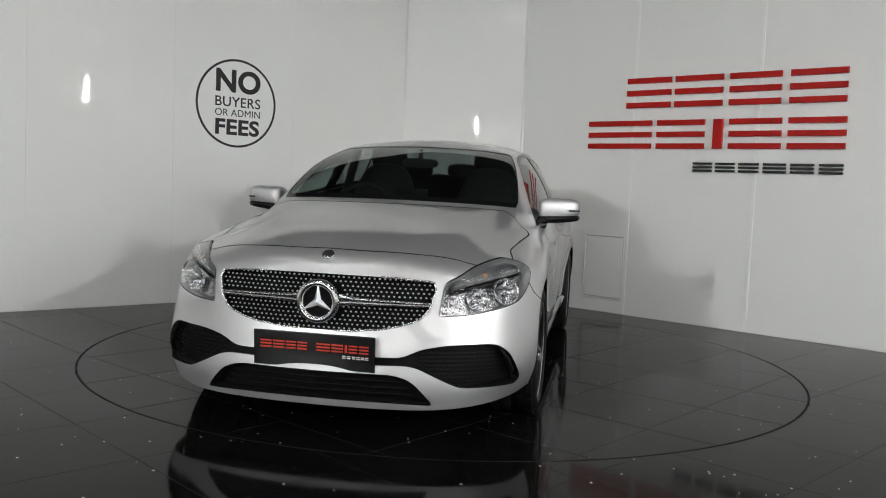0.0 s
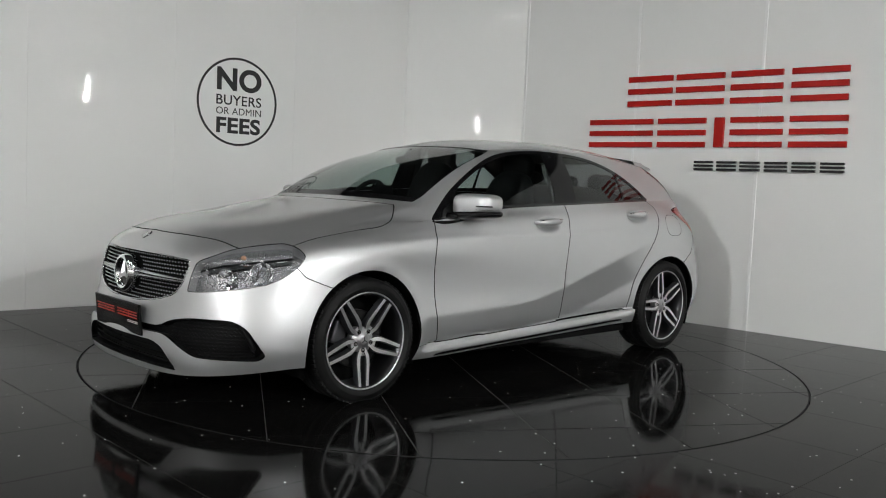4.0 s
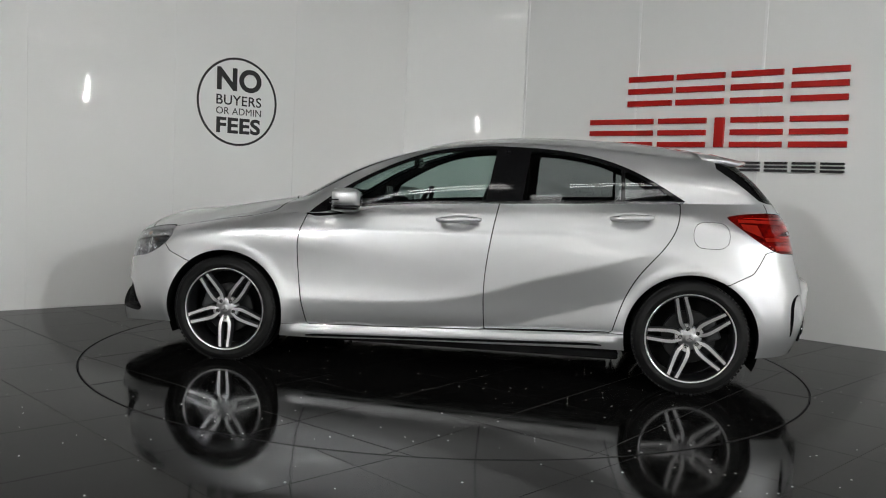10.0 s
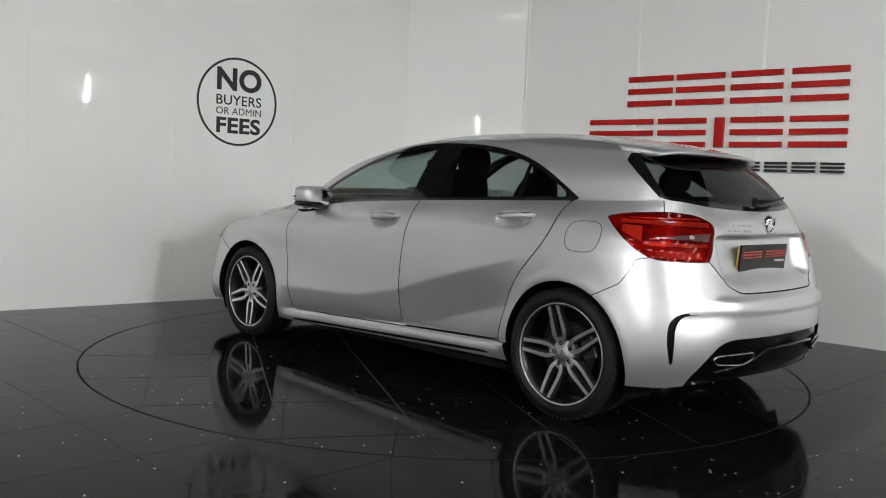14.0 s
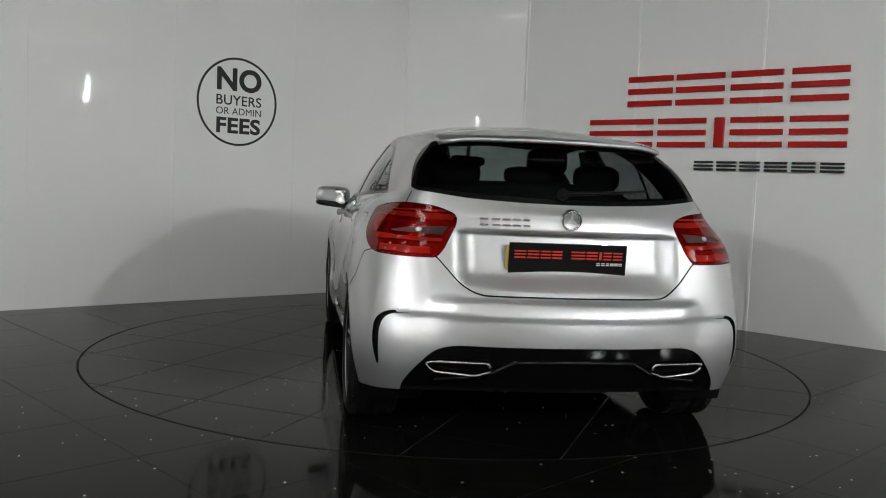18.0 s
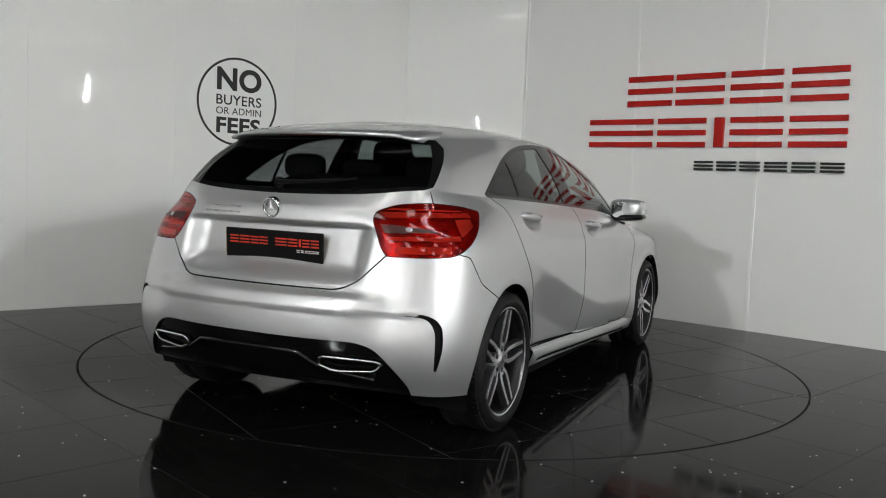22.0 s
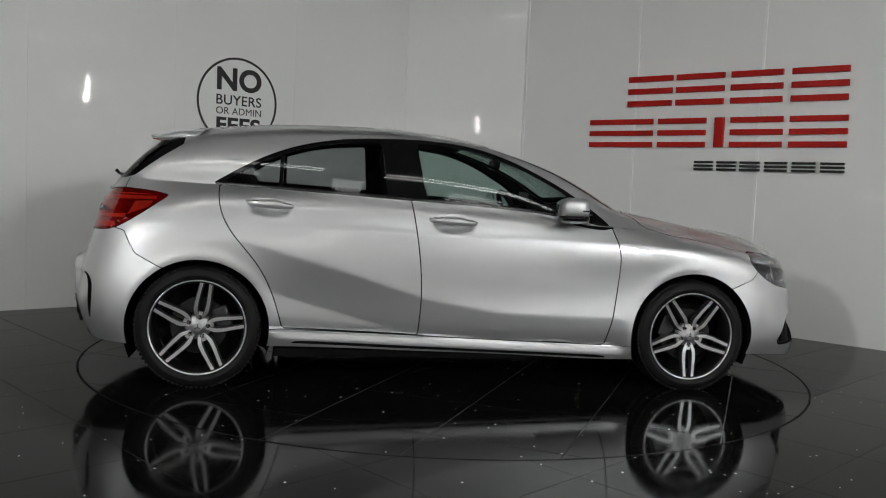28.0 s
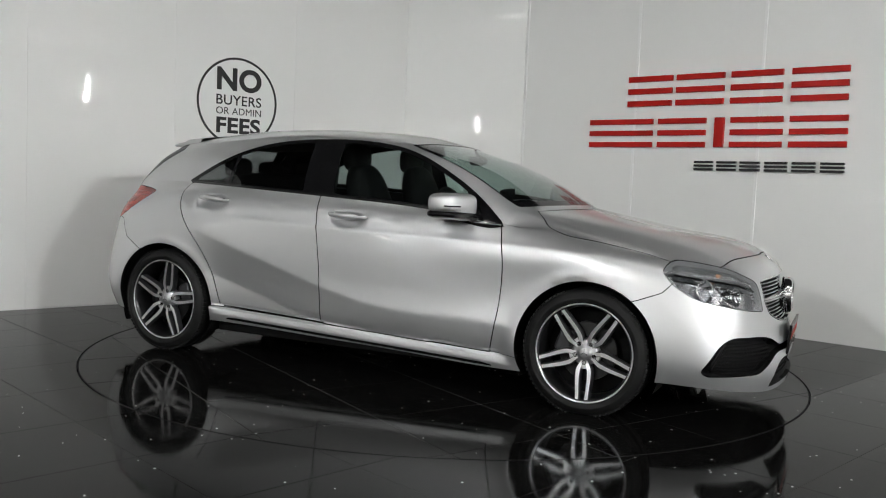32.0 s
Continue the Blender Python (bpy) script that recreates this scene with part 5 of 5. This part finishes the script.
RED_BAND = mat("red_light_band", (0.72, 0.24, 0.18), 0.25, 0.3, bump=0.3, bump_scale=45)
REVERSE = mat("reversing_lens", (0.60, 0.42, 0.39), 0.15, 0.6, bump=0.8, bump_scale=60)
tail_lamps()

# ---- rear bumper details ----
DF_P = to_mesh("diffuser", diffuser.both().moved(0.012), DIFFUSER_BLACK, CAR, "gloss black diffuser", 0.0)
to_mesh("diffuser_wall", ring_of(diffuser.both(), 0.03), DIFFUSER_BLACK, DF_P, "", 0.0)
SLP = pair("bumper_vent", slot.moved(0.018), TRIM, "slim black corner vent", 0.0)
for o, s in zip(SLP, (slot, slot.mirrored())):
    to_mesh("vent_wall", ring_of(s, 0.02), TRIM, o, "", 0.0)


def exhausts():
    for sgn in (1, -1):
        out = rounded([(.335, .352), (.36, .385), (.575, .380), (.600, .368), (.57, .335), (.40, .325)], [.02, .02, .02, .015, .02, .03], 4)
        pts = []
        for w, z in out:
            p, n = at_wz(w, z, 0.004, True)
            pts.append(Vector((p.x - 0.012, sgn * p.y, p.z)))
        bm = bmesh.new()
        tube(bm, pts + pts[:2], 0.006, 8)
        e = part("exhaust_trim", bm, CHROME, DF_P, "bright trapezoid exhaust surround", smooth=True)
        bm = bmesh.new()
        c = sum(pts, Vector()) / len(pts) + Vector((0.03, 0, 0))
        vs = [bm.verts.new(p) for p in pts]
        vi = [bm.verts.new(p + Vector((0.05, 0, 0))) for p in pts]
        for i in range(len(pts)):
            j = (i + 1) % len(pts)
            bm.faces.new((vs[i], vs[j], vi[j], vi[i]))
        bm.faces.new(vi)
        bmesh.ops.recalc_face_normals(bm, faces=bm.faces)
        part("exhaust_mouth", bm, UNDER_AND_SHADE, e)
    # raised strip of the diffuser
    bm = bmesh.new()
    pts = []
    for y, z in ((-.56, .300), (-.44, .318), (-.33, .345), (-.25, .392), (0, .396), (.25, .392), (.33, .345), (.44, .318), (.56, .300)):
        p, n = at_wz(abs(y), z, 0.0, True)
        pts.append(Vector((p.x - 0.004, y, z)))
    tube(bm, pts, 0.009, 8)
    part("diffuser_strip", bm, BLACK, DF_P, smooth=True)


exhausts()


def sensor(w, z, rear):
    for sgn in (1, -1):
        p, n = at_wz(w, z, 0.0012, rear)
        bm = bmesh.new()
        spin(bm, [(0.0001, 0.0008), (0.009, 0.0006), (0.0095, -0.0004), (0.0105, 0.0), (0.0112, -0.003)], 18, axis="z", m=facing(p, n, sgn))
        part("parking_sensor", bm, PAINT, RB if rear else FB, smooth=True)


sensor(.93, .60, True)
sensor(.30, .585, True)
sensor(.60, .585, True)
sensor(1.05, .46, False)


# ---- rear spoiler ----
def spoiler():
    ys = np.linspace(-0.515, 0.515, 41)
    bm = bmesh.new()
    rings = []
    for y in ys:
        t = abs(y) / 0.515
        tipx = -1.712 + 0.10 * t ** 2.5
        tipz = 1.309 - 0.008 * t * t - 0.012 * max(0, t - 0.8) / 0.2
        x0 = -1.36 - 0.03 * t
        zroof = 1.375 - 0.04 * t ** 2.2
        prof = [(x0 + 0.02, zroof + 0.001), (x0 - 0.10, zroof - 0.010), (tipx + 0.09, tipz + 0.021), (tipx + 0.015, tipz + 0.006), (tipx, tipz - 0.002),
                (tipx + 0.008, tipz - 0.012), (tipx + 0.05, tipz - 0.014), (-1.575 + 0.08 * t ** 2.5, 1.297 - 0.012 * t), (-1.50 + 0.06 * t ** 2, 1.285 - 0.01 * t)]
        rings.append([bm.verts.new((a, y, b)) for a, b in prof])
    for a, b in zip(rings, rings[1:]):
        for i in range(len(a) - 1):
            bm.faces.new((a[i], b[i], b[i + 1], a[i + 1]))
    bm.faces.new(rings[0])
    bm.faces.new(rings[-1][::-1])
    bmesh.ops.recalc_face_normals(bm, faces=bm.faces)
    s = part("roof_spoiler", bm, PAINT, CAR, "silver roof spoiler", smooth=True)
    bm = bmesh.new()
    box(bm, -1.700, -1.690, -0.16, 0.16, 1.292, 1.302, bevel=0.002, seg=1)
    part("high_brake_lamp", bm, REDLENS, s, "slim dark red brake lamp")
    return s


spoiler()


# ---- rear badges ----
badge((-1.947, 0, 0.967), 0.045, CAR, facing=-1, tilt=-12)
for k, (y0, y1) in enumerate(((.385, .350), (.335, .300), (.292, .257), (.249, .214), (.204, .176))):
    for zz in ((.938, .962) if k else (.938, .962)):
        bm = bmesh.new()
        p, n = at_wz((y0 + y1) / 2, zz, 0.0, True)
        box(bm, p.x - 0.004, p.x + 0.002, y1, y0, zz - 0.004, zz + 0.004, bevel=0.001, seg=1)
        part("model_badge_bar", bm, CHROME, CAR)


# ---- rear wiper ----
def wiper():
    bm = bmesh.new()
    spin(bm, [(0.0001, 0.018), (0.02, 0.016), (0.026, 0.0)], 18, axis="x", m=Matrix.Translation((-1.868, 0.02, 1.075)) @ Matrix.Diagonal((-1, 1, 1, 1)))
    tube(bm, [(-1.885, 0.02, 1.078), (-1.885, -0.12, 1.085), (-1.872, -0.30, 1.10)][::1], [0.011, 0.008, 0.005], 8)
    tube(bm, [(-1.872, -0.08, 1.078), (-1.868, -0.22, 1.088), (-1.852, -0.36, 1.105)], 0.006, 6)
    part("rear_wiper", bm, TRIM, CAR, "black rear wiper", smooth=True)


wiper()


# ---- door handles ----
def handles():
    for front, (x0, x1, y, z0, z1) in ((True, (.092, -.166, .862, .893, .904)), (False, (-.875, -1.126, .834, .944, .960))):
        for sgn, door in ((1, (DF if front else DRR)[0]), (-1, (DF if front else DRR)[1])):
            bm = bmesh.new()
            pts, rr = [], []
            for k in range(13):
                t = k / 12
                arch = math.sin(math.pi * t) ** 0.5
                x, z = x0 + (x1 - x0) * t, z0 + (z1 - z0) * t
                yy = y - 0.014 + 0.030 * arch - 0.010 * (t - 0.5) ** 2
                pts.append((x, sgn * yy, z + 0.006))
                rr.append(0.006 + 0.009 * arch)
            tube(bm, pts, rr, 12, 1.3)
            h = part("door_handle", bm, PAINT, door, "silver pull handle", smooth=True)
            cx, cz = (x0 + x1) / 2, (z0 + z1) / 2
            bm = bmesh.new()
            tube(bm, [(x0 - 0.02, sgn * (y + 0.0155), z0 + 0.0165), (cx, sgn * (y + 0.021), cz + 0.0195), (x1 + 0.02, sgn * (y + 0.0155), z1 + 0.0165)], 0.0028, 6)
            part("handle_strip", bm, CHROME, h, smooth=True)


handles()


# ---- door mirrors ----
def super_box(bm, c, h, e, sculptor=None, nu=28, nv=16):
    """A rounded box: superellipsoid of half sizes h and exponent e."""
    def sp(t):
        return math.copysign(abs(t) ** e, t)
    rows = []
    for j in range(nv + 1):
        b = -math.pi / 2 + math.pi * j / nv
        row = []
        for i in range(nu):
            a = 2 * math.pi * i / nu
            p = Vector((h[0] * sp(math.cos(b)) * sp(math.cos(a)), h[1] * sp(math.cos(b)) * sp(math.sin(a)), h[2] * sp(math.sin(b))))
            if sculptor:
                p = sculptor(p)
            row.append(bm.verts.new(p + Vector(c)))
        rows.append(row)
    for j in range(nv):
        for i in range(nu):
            k = (i + 1) % nu
            bm.faces.new((rows[j][i], rows[j][k], rows[j + 1][k], rows[j + 1][i]))
    bmesh.ops.remove_doubles(bm, verts=bm.verts, dist=1e-5)
    bmesh.ops.recalc_face_normals(bm, faces=bm.faces)


def mirrors():
    for sgn, door in ((1, DF[0]), (-1, DF[1])):
        def shape(p):
            # the shell narrows outwards and leans back
            q = Vector(p)
            t = (p.y + 0.115) / 0.23
            q.z *= 1.0 - 0.16 * t
            q.z += 0.010 * t if p.z > 0 else 0.02 * t
            q.x *= 1.0 - 0.22 * t if p.x > 0 else 1.0
            q.x -= 0.045 * t
            return Vector((q.x, sgn * q.y, q.z))
        bm = bmesh.new()
        super_box(bm, (.645, sgn * .893, .988), (.090, .116, .071), 0.50, shape)
        hsg = part("door_mirror", bm, PAINT, door, "silver door mirror with indicator strip", smooth=True)
        bm = bmesh.new()
        super_box(bm, (.645, sgn * .893, .934), (.093, .119, .030), 0.50, shape)
        part("mirror_base", bm, BLACK, hsg, "black lower shell", smooth=True)
        for zz, ln in ((.990, .055), (.972, .050)):
            bm = bmesh.new()
            pts = []
            for k in range(9):
                a = radians(18 + 70 * k / 8)
                pts.append((.642 + 0.090 * math.cos(a) ** 0.55 * (1 - 0.10) - 0.028, sgn * (.898 + 0.108 * math.sin(a) ** 0.6), zz))
            tube(bm, pts, 0.0042, 6)
            part("indicator_strip", bm, TRIM if zz > .98 else LENS, hsg, smooth=True)
        bm = bmesh.new()
        super_box(bm, (.545, sgn * .900, .988), (.008, .096, .052), 0.5, lambda p: Vector((p.x, sgn * p.y, p.z)))
        part("mirror_glass", bm, CHROME, hsg, "mirror glass", smooth=True)
        bm = bmesh.new()
        tube(bm, [(.73, sgn * .775, .925), (.70, sgn * .82, .928), (.67, sgn * .87, .94)], [0.034, 0.026, 0.024], 10, 0.7)
        part("mirror_stalk", bm, BLACK, hsg, smooth=True)


mirrors()


# ================= wheels =================
def wheel(name, x, sgn, z, phase, steer=0.0):
    """A wheel about its axle; its outer face points to +y of its own space."""
    bm = bmesh.new()
    R = 0.317
    spin(bm, [(0.236, -0.200), (0.243, -0.205), (0.246, -0.20), (0.240, -0.185), (0.226, -0.15), (0.222, -0.10), (0.224, -0.05), (0.230, -0.026), (0.236, -0.010), (0.2425, -0.004),
              (0.2455, 0.0), (0.2455, 0.004), (0.242, 0.005), (0.236, 0.002), (0.231, -0.006)], 72, axis="y")
    w = part(name, bm, BARREL, CAR, "twin five-spoke alloy wheel", smooth=True)
    bm = bmesh.new()
    spin(bm, [(0.2350, -0.005), (0.2375, 0.0025), (0.2400, 0.0045), (0.2440, 0.0058), (0.2466, 0.0045), (0.2470, 0.0)], 72, axis="y")
    part("rim_lip", bm, ALLOY, w, "bright machined rim lip", smooth=True)
    w.matrix_local = Matrix.Translation((x, sgn * 0.868, z)) @ Matrix.Rotation(radians((0 if sgn > 0 else 180) + steer), 4, "Z")
    # tyre, pressed flat where it stands
    bm = bmesh.new()
    vs = spin(bm, [(0.240, -0.212), (0.262, -0.218), (0.292, -0.214), (0.308, -0.200), (0.3145, -0.175), (R, -0.14), (R, -0.106), (0.3125, -0.105), (0.3125, -0.099), (R, -0.098), (R, -0.062), (0.3148, -0.03),
                   (0.309, -0.006), (0.294, 0.010), (0.275, 0.0155), (0.272, 0.0175), (0.268, 0.016), (0.256, 0.0145), (0.2455, 0.0035), (0.243, 0.0)], 96, axis="y")
    for v in bm.verts:
        if v.co.z < -(z - 0.001):
            v.co.z = -(z - 0.001)
    t = part("tyre", bm, RUBBER, w, "low-profile black tyre", smooth=True)
    # tread blocks
    me = bpy.data.meshes.new("tread_block")
    bm = bmesh.new()
    for k in range(80):
        a = 2 * math.pi * k / 80
        if math.sin(a) < -0.93:
            continue
        m = Matrix.Rotation(a, 4, "Y")
        for y0, y1, r in ((-0.030, -0.004, 0.3135), (-0.20, -0.172, 0.3135)):
            box(bm, r - 0.006, r + 0.0035, y0, y1, -0.008, 0.008, m=m)
    tagged(part("tread", bm, RUBBER, t), kind="stuff")
    # spokes
    for k in range(5):
        a0 = phase + 72 * k
        bm = bmesh.new()
        for sd in (1, -1):
            sect = []
            for r, off, half, y in ((0.050, 0.013, 0.0135, -0.021), (0.078, 0.0255, 0.0140, -0.017), (0.095, 0.0290, 0.0135, -0.015), (0.13, 0.0295, 0.0125, -0.012), (0.18, 0.0265, 0.0115, -0.008), (0.215, 0.0240, 0.0115, -0.005), (0.236, 0.0230, 0.0125, -0.003)):
                sect.append((r, sd * off, half, y))
            prev = None
            for r, off, half, y in sect:
                vsx = [bm.verts.new(q) for q in ((r, y - 0.034, off - half * 1.25), (r, y - 0.004, off - half), (r, y, off - half * 0.72), (r, y, off + half * 0.72), (r, y - 0.004, off + half), (r, y - 0.034, off + half * 1.25))]
                if prev:
                    for i in range(5):
                        f = bm.faces.new((prev[i], prev[i + 1], vsx[i + 1], vsx[i]))
                        f.material_index = 0 if i == 2 else 1
                prev = vsx
        # web joining the pair next to the hub
        box(bm, 0.04, 0.080, -0.050, -0.0205, -0.020, 0.020)
        bmesh.ops.recalc_face_normals(bm, faces=bm.faces)
        # image angle: right is -x of the wheel's space
        m = Matrix(((-math.cos(radians(a0)), 0, -math.sin(radians(a0)), 0), (0, 1, 0, 0), (math.sin(radians(a0)), 0, -math.cos(radians(a0)), 0), (0, 0, 0, 1)))
        bmesh.ops.transform(bm, matrix=m, verts=bm.verts)
        bmesh.ops.recalc_face_normals(bm, faces=bm.faces)
        part("spoke", bm, [ALLOY, ALLOY_DARK], w)
    # hub
    bm = bmesh.new()
    spin(bm, [(0.0001, -0.013), (0.024, -0.013), (0.030, -0.015), (0.033, -0.020), (0.056, -0.0225), (0.066, -0.029), (0.068, -0.07)], 40, axis="y")
    part("hub", bm, HUB, w, smooth=True)
    bm = bmesh.new()
    spin(bm, [(0.0001, -0.0105), (0.022, -0.0105), (0.026, -0.012), (0.027, -0.016)], 32, axis="y")
    cap = part("hub_cap", bm, HUB, w, "round silver centre cap", smooth=True)
    bm = bmesh.new()
    for k in range(3):
        a = radians(90 + 120 * k)
        box(bm, 0.0, 0.019, -0.0108, -0.0092, -0.0016, 0.0016, m=Matrix.Rotation(-a, 4, "Y"))
    part("cap_emblem", bm, ALLOY_DARK, cap)
    for k in range(5):
        a = radians(phase + 72 * k)
        bm = bmesh.new()
        m = Matrix.Translation((-0.051 * math.cos(a), 0, 0.051 * math.sin(a)))
        spin(bm, [(0.0001, -0.0205), (0.0085, -0.0205), (0.0105, -0.0185), (0.012, -0.0225)], 12, axis="y", m=m)
        part("wheel_bolt", bm, BLACK, w, smooth=True)
    # brake
    bm = bmesh.new()
    spin(bm, [(0.07, -0.075), (0.145, -0.075), (0.147, -0.078), (0.147, -0.10), (0.07, -0.10)], 48, axis="y")
    part("brake_disc", bm, STEEL, w, "grey steel brake disc", smooth=False)
    bm = bmesh.new()
    box(bm, 0.085, 0.165, -0.12, -0.058, -0.06, 0.06, bevel=0.012, m=Matrix.Rotation(radians(-20 if x > 0 else 200), 4, "Y"))
    part("brake_caliper", bm, ALLOY_DARK, w)
    # added black disc, so the hollow behind the spokes reads as shade
    bm = bmesh.new()
    spin(bm, [(0.0001, -0.15), (0.221, -0.15), (0.221, -0.16)], 40, axis="y")
    part("wheel_shade_disc", bm, UNDER_AND_SHADE, w)
    return w


AXLE = 1.3495
wheel("wheel", AXLE, 1, 0.305, 270)
wheel("wheel", -AXLE, 1, 0.314, 249)
wheel("wheel", AXLE, -1, 0.305, 270)
wheel("wheel", -AXLE, -1, 0.314, 224)


# ---- wheel housings and underside ----
def underside():
    for x, z in ((AXLE, 0.300), (-AXLE, 0.306)):
        for sgn in (1, -1):
            bm = bmesh.new()
            prof = [(0.372, sgn * 0.845), (0.376, sgn * 0.62), (0.36, sgn * 0.56), (0.0001, sgn * 0.55)]
            n = 36
            rings = []
            for k in range(n + 1):
                a = radians(-25 + 230 * k / n)
                rings.append([bm.verts.new((x + r * math.cos(a), y, z + r * math.sin(a))) for r, y in prof])
            for a, b in zip(rings, rings[1:]):
                for i in range(len(prof) - 1):
                    bm.faces.new((a[i], b[i], b[i + 1], a[i + 1]))
            bmesh.ops.recalc_face_normals(bm, faces=bm.faces)
            part("wheel_housing", bm, UNDER_AND_SHADE, CAR)
    bm = bmesh.new()
    box(bm, -0.97, 0.97, -0.80, 0.80, 0.155, 0.20, bevel=0.01)
    box(bm, -1.78, -0.9, -0.56, 0.56, 0.22, 0.32, bevel=0.03)
    box(bm, 0.9, 2.05, -0.56, 0.56, 0.175, 0.26, bevel=0.03)
    part("underbody", bm, UNDER_AND_SHADE, CAR)
    bm = bmesh.new()
    for x, z in ((AXLE, .305), (-AXLE, .31)):
        tube(bm, [(x, -0.70, z), (x, 0.70, z)], 0.03, 10)
    part("axle", bm, UNDER_AND_SHADE, CAR)


underside()


# ================= cabin =================
def cabin():
    bm = bmesh.new()
    box(bm, -1.75, 0.95, -0.74, 0.74, 0.24, 0.34, bevel=0.02)
    part("cabin_floor", bm, CABIN, CAR)
    # dashboard
    bm = bmesh.new()
    rings = []
    for k in range(17):
        y = -0.70 + 1.40 * k / 16
        dx = -0.06 * (y / 0.7) ** 2
        rings.append([bm.verts.new((a + dx, y, b)) for a, b in ((1.00, .955), (.80, .968), (.60, .955), (.53, .92), (.52, .83), (.60, .70), (.60, .40), (.95, .40))])
    for a, b in zip(rings, rings[1:]):
        for i in range(len(a) - 1):
            bm.faces.new((a[i], b[i], b[i + 1], a[i + 1]))
    bmesh.ops.recalc_face_normals(bm, faces=bm.faces)
    part("dashboard", bm, CABIN, CAR, "black dashboard", smooth=True)
    # display and binnacle
    bm = bmesh.new()
    box(bm, .555, .57, -.10, .10, .965, 1.065, bevel=.006)
    part("display", bm, BLACK, CAR, "upright black display")
    bm = bmesh.new()
    super_box(bm, (.60, -.36, .955), (.10, .17, .05), 0.7)
    part("instrument_hood", bm, CABIN, CAR, smooth=True)
    # steering wheel, on the right side
    m = Matrix.Translation((.40, -.36, .905)) @ Matrix.Rotation(radians(-24), 4, "Y")
    bm = bmesh.new()
    prof = [(0.178 + 0.016 * math.cos(a), 0.016 * math.sin(a)) for a in (2 * math.pi * k / 10 for k in range(11))]
    spin(bm, prof, 40, axis="x", m=m)
    sw = part("steering_wheel", bm, CABIN, CAR, "black leather steering wheel", smooth=True)
    bm = bmesh.new()
    super_box(bm, (0, 0, 0), (.03, .075, .06), 0.7)
    for a in (0, 180, 270):
        box(bm, -0.01, 0.01, 0.04, 0.17, -0.018, 0.018, bevel=0.004, seg=1, m=Matrix.Rotation(radians(a), 4, "X"))
    bmesh.ops.transform(bm, matrix=m, verts=bm.verts)
    part("steering_hub", bm, CABIN, sw, smooth=True)

    def seat(x, y, wide):
        bm = bmesh.new()
        super_box(bm, (x + 0.18, y, .50), (.27, wide, .12), 0.6)
        s = part("seat_cushion", bm, CABIN, CAR, "black sports seat", smooth=True)

        def lean(p):
            t = (p.z + 0.36) / 0.72
            return Vector((p.x - 0.20 * t, p.y * (1 - 0.22 * t * t), p.z))
        bm = bmesh.new()
        super_box(bm, (x - 0.06, y, .83), (.075, wide, .37), 0.6, lean)
        part("seat_back", bm, CABIN, s, smooth=True)
        bm = bmesh.new()
        super_box(bm, (x - 0.30, y, 1.235), (.05, .125, .085), 0.65)
        part("headrest", bm, CABIN, s, smooth=True)
    seat(.02, .36, .24)
    seat(.02, -.36, .24)
    bm = bmesh.new()
    super_box(bm, (-.72, 0, .52), (.27, .62, .12), 0.5)
    bench = part("rear_seat", bm, CABIN, CAR, "black rear bench", smooth=True)
    bm = bmesh.new()
    super_box(bm, (-1.08, 0, .82), (.08, .60, .30), 0.5, lambda p: Vector((p.x - 0.18 * (p.z + 0.3), p.y, p.z)))
    part("rear_backrest", bm, CABIN, bench, smooth=True)
    for y in (-.36, 0, .36):
        bm = bmesh.new()
        super_box(bm, (-1.19, y, 1.15), (.045, .12, .065 if y else .045), 0.65)
        part("rear_headrest", bm, CABIN, bench, smooth=True)
    bm = bmesh.new()
    box(bm, -1.68, -1.2, -.58, .58, .985, 1.0, bevel=.004)
    part("parcel_shelf", bm, CABIN, CAR)
    # headlining under the roof
    to_mesh("headlining", SHELL_ROOF.both().moved(0.03), LINING, CAR, "grey roof lining", 0.0)
    bm = bmesh.new()
    super_box(bm, (.36, 0, 1.225), (.02, .115, .032), 0.6)
    tube(bm, [(.36, 0, 1.25), (.34, 0, 1.32)], 0.014, 8)
    part("inner_mirror", bm, BLACK, CAR, "black rear-view mirror", smooth=True)
    for y in (.67, -.67):
        bm = bmesh.new()
        tube(bm, [(-.28, y, .55), (-.29, y, 1.0), (-.31, y * 0.88, 1.30)], .05, 8, 0.4)
        part("inner_pillar", bm, CABIN, CAR, smooth=True)
        bm = bmesh.new()
        box(bm, -1.0, .85, y - .03 + (0.07 if y > 0 else -0.07), y + .03 + (0.07 if y > 0 else -0.07), .30, .93, bevel=.02)
        part("door_lining", bm, CABIN, CAR)


LINING = mat("roof_lining", (0.03, 0.03, 0.03), 0.9, bump=0.3, bump_scale=300)
SHELL_ROOF = roof
cabin()


# ================= movement =================
def motions():
    """The turntable carries the car round."""
    knots = [0, 3, 6, 9, 13, 17, 21, 25, 29, 32]
    drift = [-0.81, -1.15, 0.2, 0.52, 0.56, 0.45, 0.25, -0.19, -0.46, 0.04]
    table_rows, car_rows = [], []
    for k in range(33):
        th = 260.198 - 8.9177 * k + float(np.interp(k, knots, drift))
        c, s = math.cos(radians(th)), math.sin(radians(th))
        ox, oy = -0.1188, -0.1507
        table_rows.append((float(k), pose(0, 0, 0, 0, 0, th)))
        car_rows.append((float(k), pose(c * ox - s * oy, s * ox + c * oy, 0, 0, 0, th)))
    walk(TABLE, table_rows)
    walk(CAR, car_rows)


motions()
